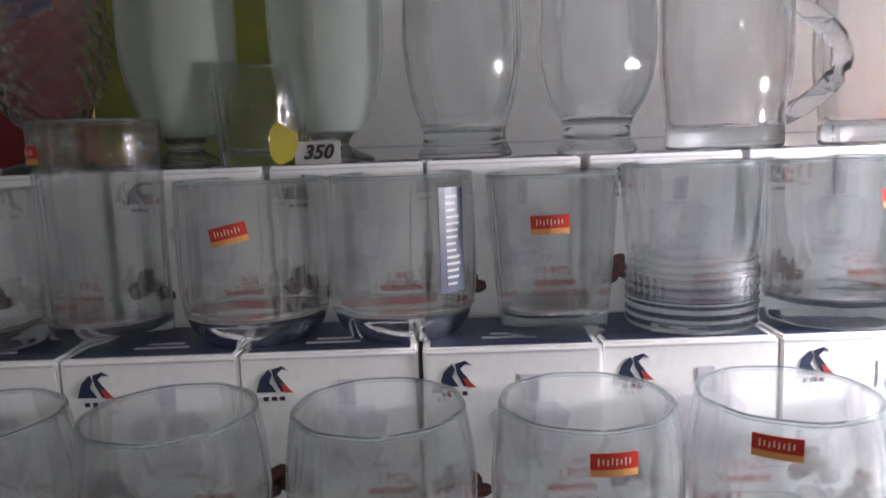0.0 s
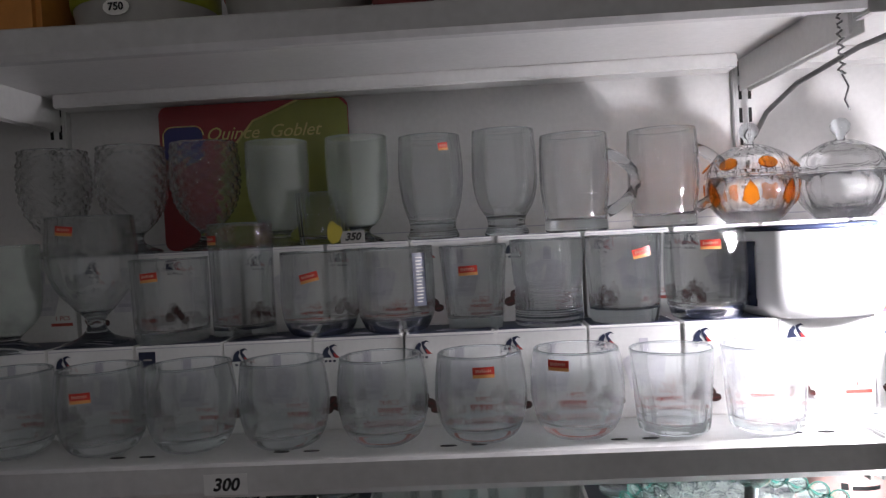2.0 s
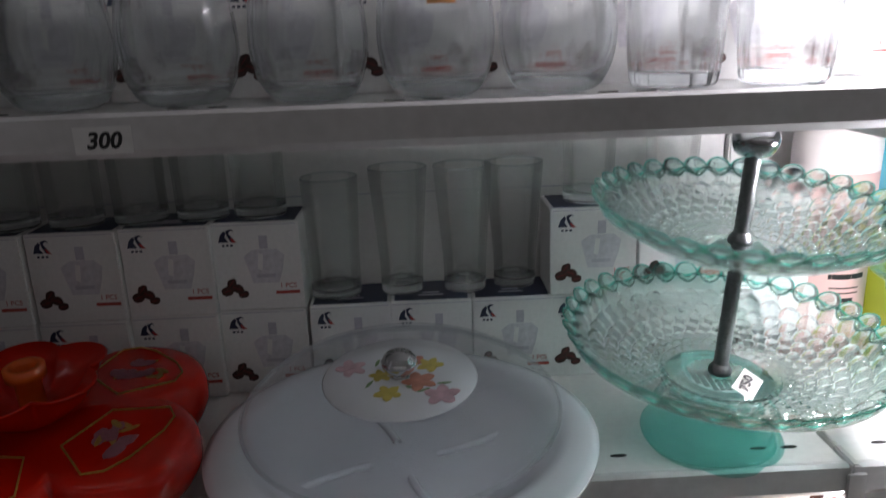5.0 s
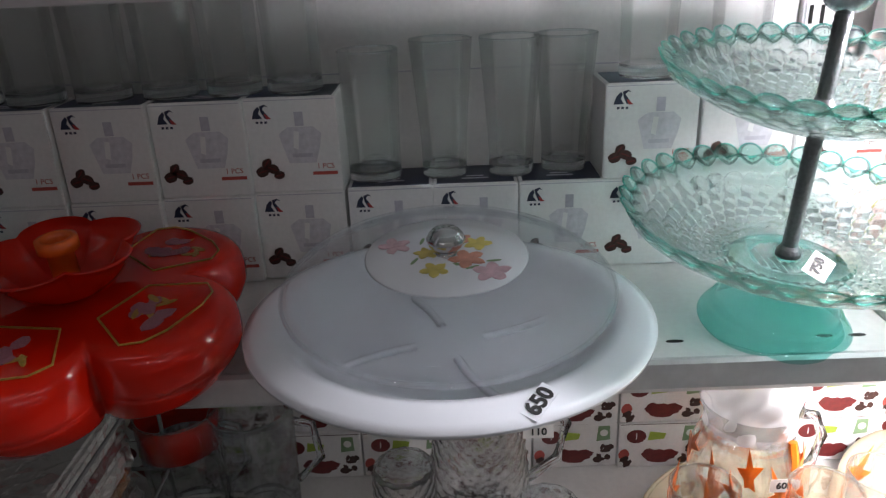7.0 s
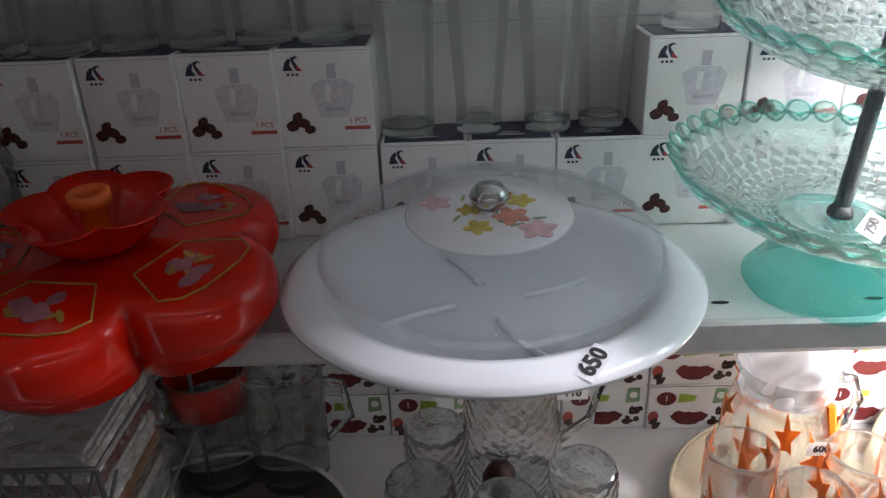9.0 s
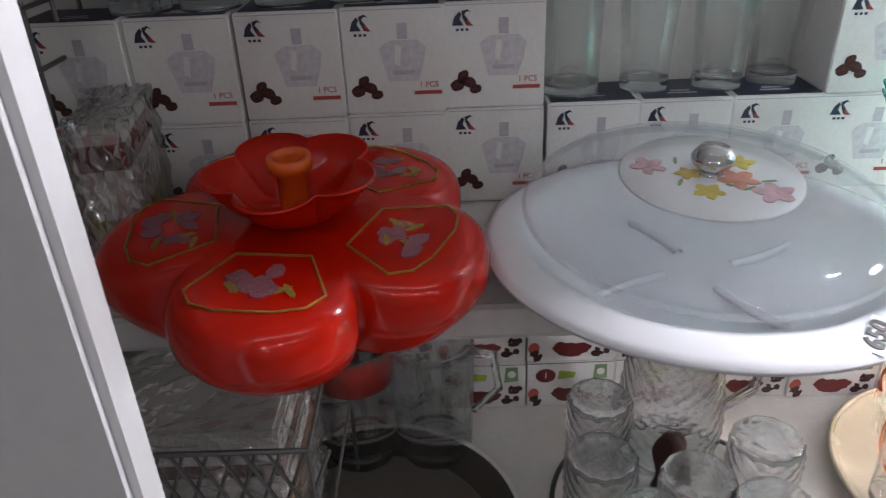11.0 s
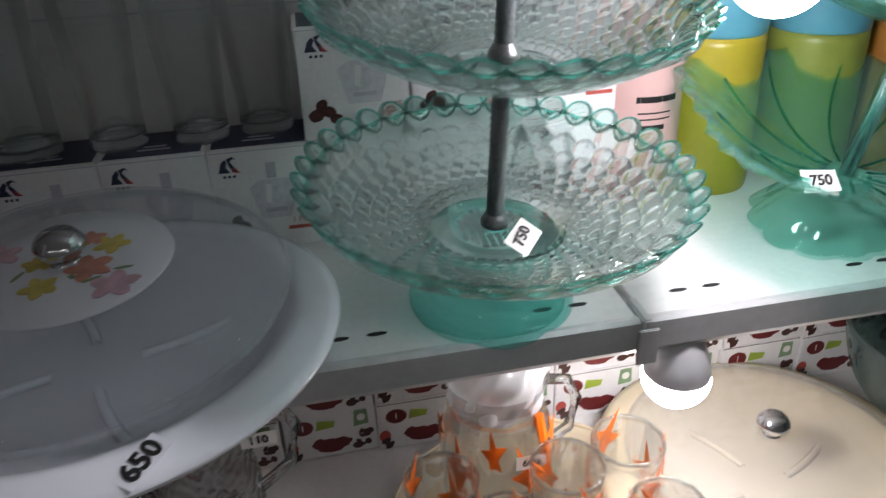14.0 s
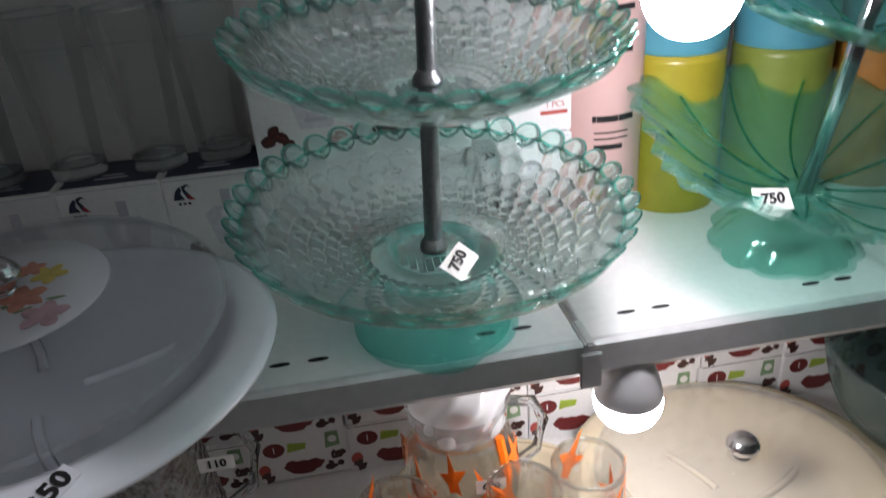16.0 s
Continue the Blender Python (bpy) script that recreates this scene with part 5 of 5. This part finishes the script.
part("painted_stem", tube([(0.0475 * math.cos(FACE + 0.75), 0.0475 * math.sin(FACE + 0.75), 0.12), (0.056 * math.cos(FACE + 0.7), 0.056 * math.sin(FACE + 0.7), 0.085), (0.058 * math.cos(FACE + 0.6), 0.058 * math.sin(FACE + 0.6), 0.05)], 0.005, 6), ORANGE_LEAF, pitcher)
bag = lathe(smooth_profile([(0.020, 0.112), (0.043, 0.120), (0.047, 0.150), (0.052, 0.172), (0.040, 0.192), (0.015, 0.198)]) + [(0, 0.199)], 64, lambda a, r, z: r * (1 + 0.05 * math.sin(5 * a + z * 90) + 0.04 * math.sin(11 * a - z * 160)))
part("bag", bag, BAG, pitcher, "crumpled white plastic bag", True)
tg = part("price_tag", plate_of(rect(-0.014, 0.014, -0.008, 0.008), 0.0005, front_at(0.018, -0.0585, 0.085)), PAPER, pitcher, "tag reading 600")
writing("lettering", "600", 0.011, front_at(0.018, -0.0592, 0.085), INK, tg, 0.0003)

painted = drinking_glass("clear tumbler painted with orange leaves", [(0.027, 0), (0.030, 0.003), (0.031, 0.04), (0.034, 0.110)], 0.010, name="painted_tumbler", group="orange painted glass set")
leaf_paint(painted, 0.0335, [(0.070, FACE + 0.2, 0.024), (0.045, FACE + 1.9, 0.026), (0.08, FACE + 3.4, 0.024), (0.05, FACE + 4.6, 0.022), (0.088, FACE + 1.2, 0.016), (0.03, FACE - 0.5, 0.02)])
place(painted, [(0.440, 0.352, BASE + 0.007), (0.262, 0.345, BASE + 0.007), (0.305, 0.285, BASE + 0.007), (0.372, 0.262, BASE + 0.007), (0.440, 0.270, BASE + 0.007), (0.375, 0.335, BASE + 0.007)])

knobbly = drinking_glass("upturned clear tumbler with knobbly moulded surface", [(0.026, 0), (0.032, 0.006), (0.034, 0.03), (0.032, 0.07), (0.0335, 0.105)], 0.008, material=CRYSTAL, shape=lambda a, r, z: r * (1 + 0.03 * math.cos(12 * a) * math.cos(z * 480)), seg=96, group="knobbly upturned tumblers")
spots = [(-0.035, 0.400), (-0.049, 0.320), (0.031, 0.292), (0.108, 0.335), (0.085, 0.258), (-0.02, 0.25)]
for k, (x, y) in enumerate(spots):
    m = pose(x, y, BASE + 0.112, 180, 0, 40 * k)
    if k == 0:
        knobbly.matrix_basis = m
    else:
        copy_thing(knobbly, m)
crys = drinking_glass("large knobbly crystal jug", [(0.040, 0), (0.046, 0.005), (0.055, 0.05), (0.050, 0.11), (0.046, 0.16), (0.052, 0.19)], 0.014, material=CRYSTAL, shape=lambda a, r, z: r * (1 + 0.025 * math.cos(16 * a) * math.cos(z * 400)), seg=128, name="crystal_jug", category="jug", group="crystal jugs")
place(crys, [(0.045, 0.425, BASE + 0.007)])
part("handle", tube([(0.046, 0.0, 0.165), (0.080, 0, 0.165), (0.094, 0, 0.13), (0.085, 0, 0.085), (0.054, 0, 0.06)], 0.006, 10), CLEAR_BASE, crys, "", True)
tg = part("price_tag", plate_of(rect(-0.016, 0.016, -0.008, 0.008), 0.0005, front_at(0.062, -0.02, 0.135)), PAPER, crys, "tag reading 110")
writing("lettering", "110", 0.012, front_at(0.062, -0.0207, 0.135), INK, tg, 0.0003)
dark = thing("chocolate_ornament", (0.03, 0.36, BASE + 0.006), "small dark brown ornament among the glasses", "ornament")
part("body", lathe(smooth_profile([(0.014, 0), (0.017, 0.01), (0.012, 0.04), (0.016, 0.065), (0.008, 0.085)]) + [(0, 0.087)], 24, lambda a, r, z: r * (1 + 0.2 * math.cos(3 * a + z * 60))), BEAN, dark, "", True)

for x, sleeve, lab in ((-0.288, True, "clear glass mug with a red sleeve"), (-0.205, False, "clear glass mug")):
    g = drinking_glass(lab + " on the base shelf", [(0.034, 0), (0.040, 0.004), (0.043, 0.05), (0.046, 0.150)], 0.012, name="mug", category="mug", group="mugs on the base shelf")
    g.location = (x, 0.456, BASE)
    part("handle", tube([(0.045, 0.0, 0.13), (0.066, 0, 0.125), (0.072, 0, 0.08), (0.044, 0, 0.05)], 0.005, 8), CLEAR_BASE, g, "", True)
    if sleeve:
        part("red_sleeve", lathe([(0.0418, 0.105), (0.0432, 0.147), (0.0424, 0.147), (0.0410, 0.105)], 40, closed=True), RED_PLASTIC, g, "red inner sleeve", True)

# wire basket with wrapped packs
basket = thing("wire_basket", (-0.435, 0.30, BASE), "grey diamond-mesh wire basket", "basket")
for k in range(13):
    x = -0.10 + k * 0.018
    part("wire", tube([(x, -0.075, 0.10), (x + 0.045, -0.075, 0.215)], 0.0016, 5), WIRE, basket)
    part("wire", tube([(x + 0.045, -0.0765, 0.10), (x, -0.0765, 0.215)], 0.0016, 5), WIRE, basket)
part("rim", tube([(-0.11, -0.075, 0.216), (0.145, -0.075, 0.216), (0.145, 0.12, 0.216), (-0.11, 0.12, 0.216)], 0.0024, 6), WIRE, basket)
part("lower_rim", tube([(-0.11, -0.075, 0.10), (0.145, -0.075, 0.10), (0.145, 0.12, 0.10), (-0.11, 0.12, 0.10)], 0.0024, 6), WIRE, basket)
for dx in (-0.11, 0.145):
    for dy in (-0.075, 0.12):
        part("leg", tube([(dx, dy, 0), (dx, dy, 0.216)], 0.0022, 6), WIRE, basket)


def wrapped_pack(x, y, z, w, d, h, stripes, label, turn=0):
    p = thing("wrapped_pack", (x, y, z), label, "pack", "clear-wrapped packs")
    p.rotation_euler = (0, 0, radians(turn))
    part("contents", box(-w / 2 + 0.006, w / 2 - 0.006, -d / 2 + 0.006, d / 2 - 0.006, 0.002, h - 0.006, 0.004), PAPER, p)
    for k, m in enumerate(stripes):
        z0 = 0.004 + k * (h - 0.012) / len(stripes)
        part("stripe", box(-w / 2 + 0.005, w / 2 - 0.005, -d / 2 + 0.005, d / 2 - 0.005, z0, z0 + (h - 0.014) / len(stripes) * 0.7, 0.001), m, p)
    r2 = random.Random(int(1000 * w + 77 * h * 100))
    bm = box(-w / 2, w / 2, -d / 2, d / 2, 0, h)
    bmesh.ops.subdivide_edges(bm, edges=bm.edges[:], cuts=15, use_grid_fill=True)
    for v in bm.verts:
        if v.co.z > 0.002:
            v.co += Vector((r2.uniform(-1, 1), r2.uniform(-1, 1), r2.uniform(-1, 0.6))) * 0.0032
    part("wrapping", bm, WRAP, p, "crinkled clear wrapping")
    return p


wrapped_pack(-0.42, 0.33, BASE + 0.001, 0.20, 0.15, 0.095, (PAPER, GREY_PACK), "clear-wrapped stack of trays in the basket")
wrapped_pack(-0.415, 0.335, BASE + 0.097, 0.19, 0.14, 0.10, (ORANGE_PACK, PAPER, MAROON, PAPER), "clear-wrapped striped pack in the basket")

# neighbouring display at the aisle: a white post, wire grid and a wrapped pack
post = thing("display_post", (-0.415, 0.10, 0), "white coated steel post of a display rack", "post")
part("post_tube", box(-0.055, 0.075, -0.015, 0.015, 0, 1.40, 0.005), POST_WHITE, post)
part("end_cap", box(-0.056, 0.076, -0.016, 0.016, 1.40, 1.408, 0.003), POST_WHITE, post)
grid = thing("wire_grid", (-0.52, 0.30, 0.66), "grey wire grid panel of a side rack", "wire grid")
for k in range(9):
    part("wire", tube([(0, -0.16 + k * 0.05, 0.0), (0, -0.16 + k * 0.05, 0.56)], 0.0022, 6), WIRE, grid)
for k in range(12):
    part("wire", tube([(0.003, -0.17, 0.02 + k * 0.05), (0.003, 0.25, 0.02 + k * 0.05)], 0.0022, 6), WIRE, grid)
wrapped_pack(-0.462, 0.42, LOW + 0.001, 0.05, 0.12, 0.14, (PAPER, YELLOW_PLASTIC, PAPER, MAROON), "clear-wrapped pack with a yellow edge on the shelf", 10)
bowl = thing("glass_bowl", (0.86, 0.40, BASE), "large grey-green glass bowl on the base shelf", "bowl")
part("shell", lathe(smooth_profile([(0.05, 0), (0.06, 0.004), (0.11, 0.06), (0.13, 0.13)]) + [(0.126, 0.13), (0.106, 0.062), (0.055, 0.008), (0, 0.007)], 64), GREY_GLASS, bowl, "", True)
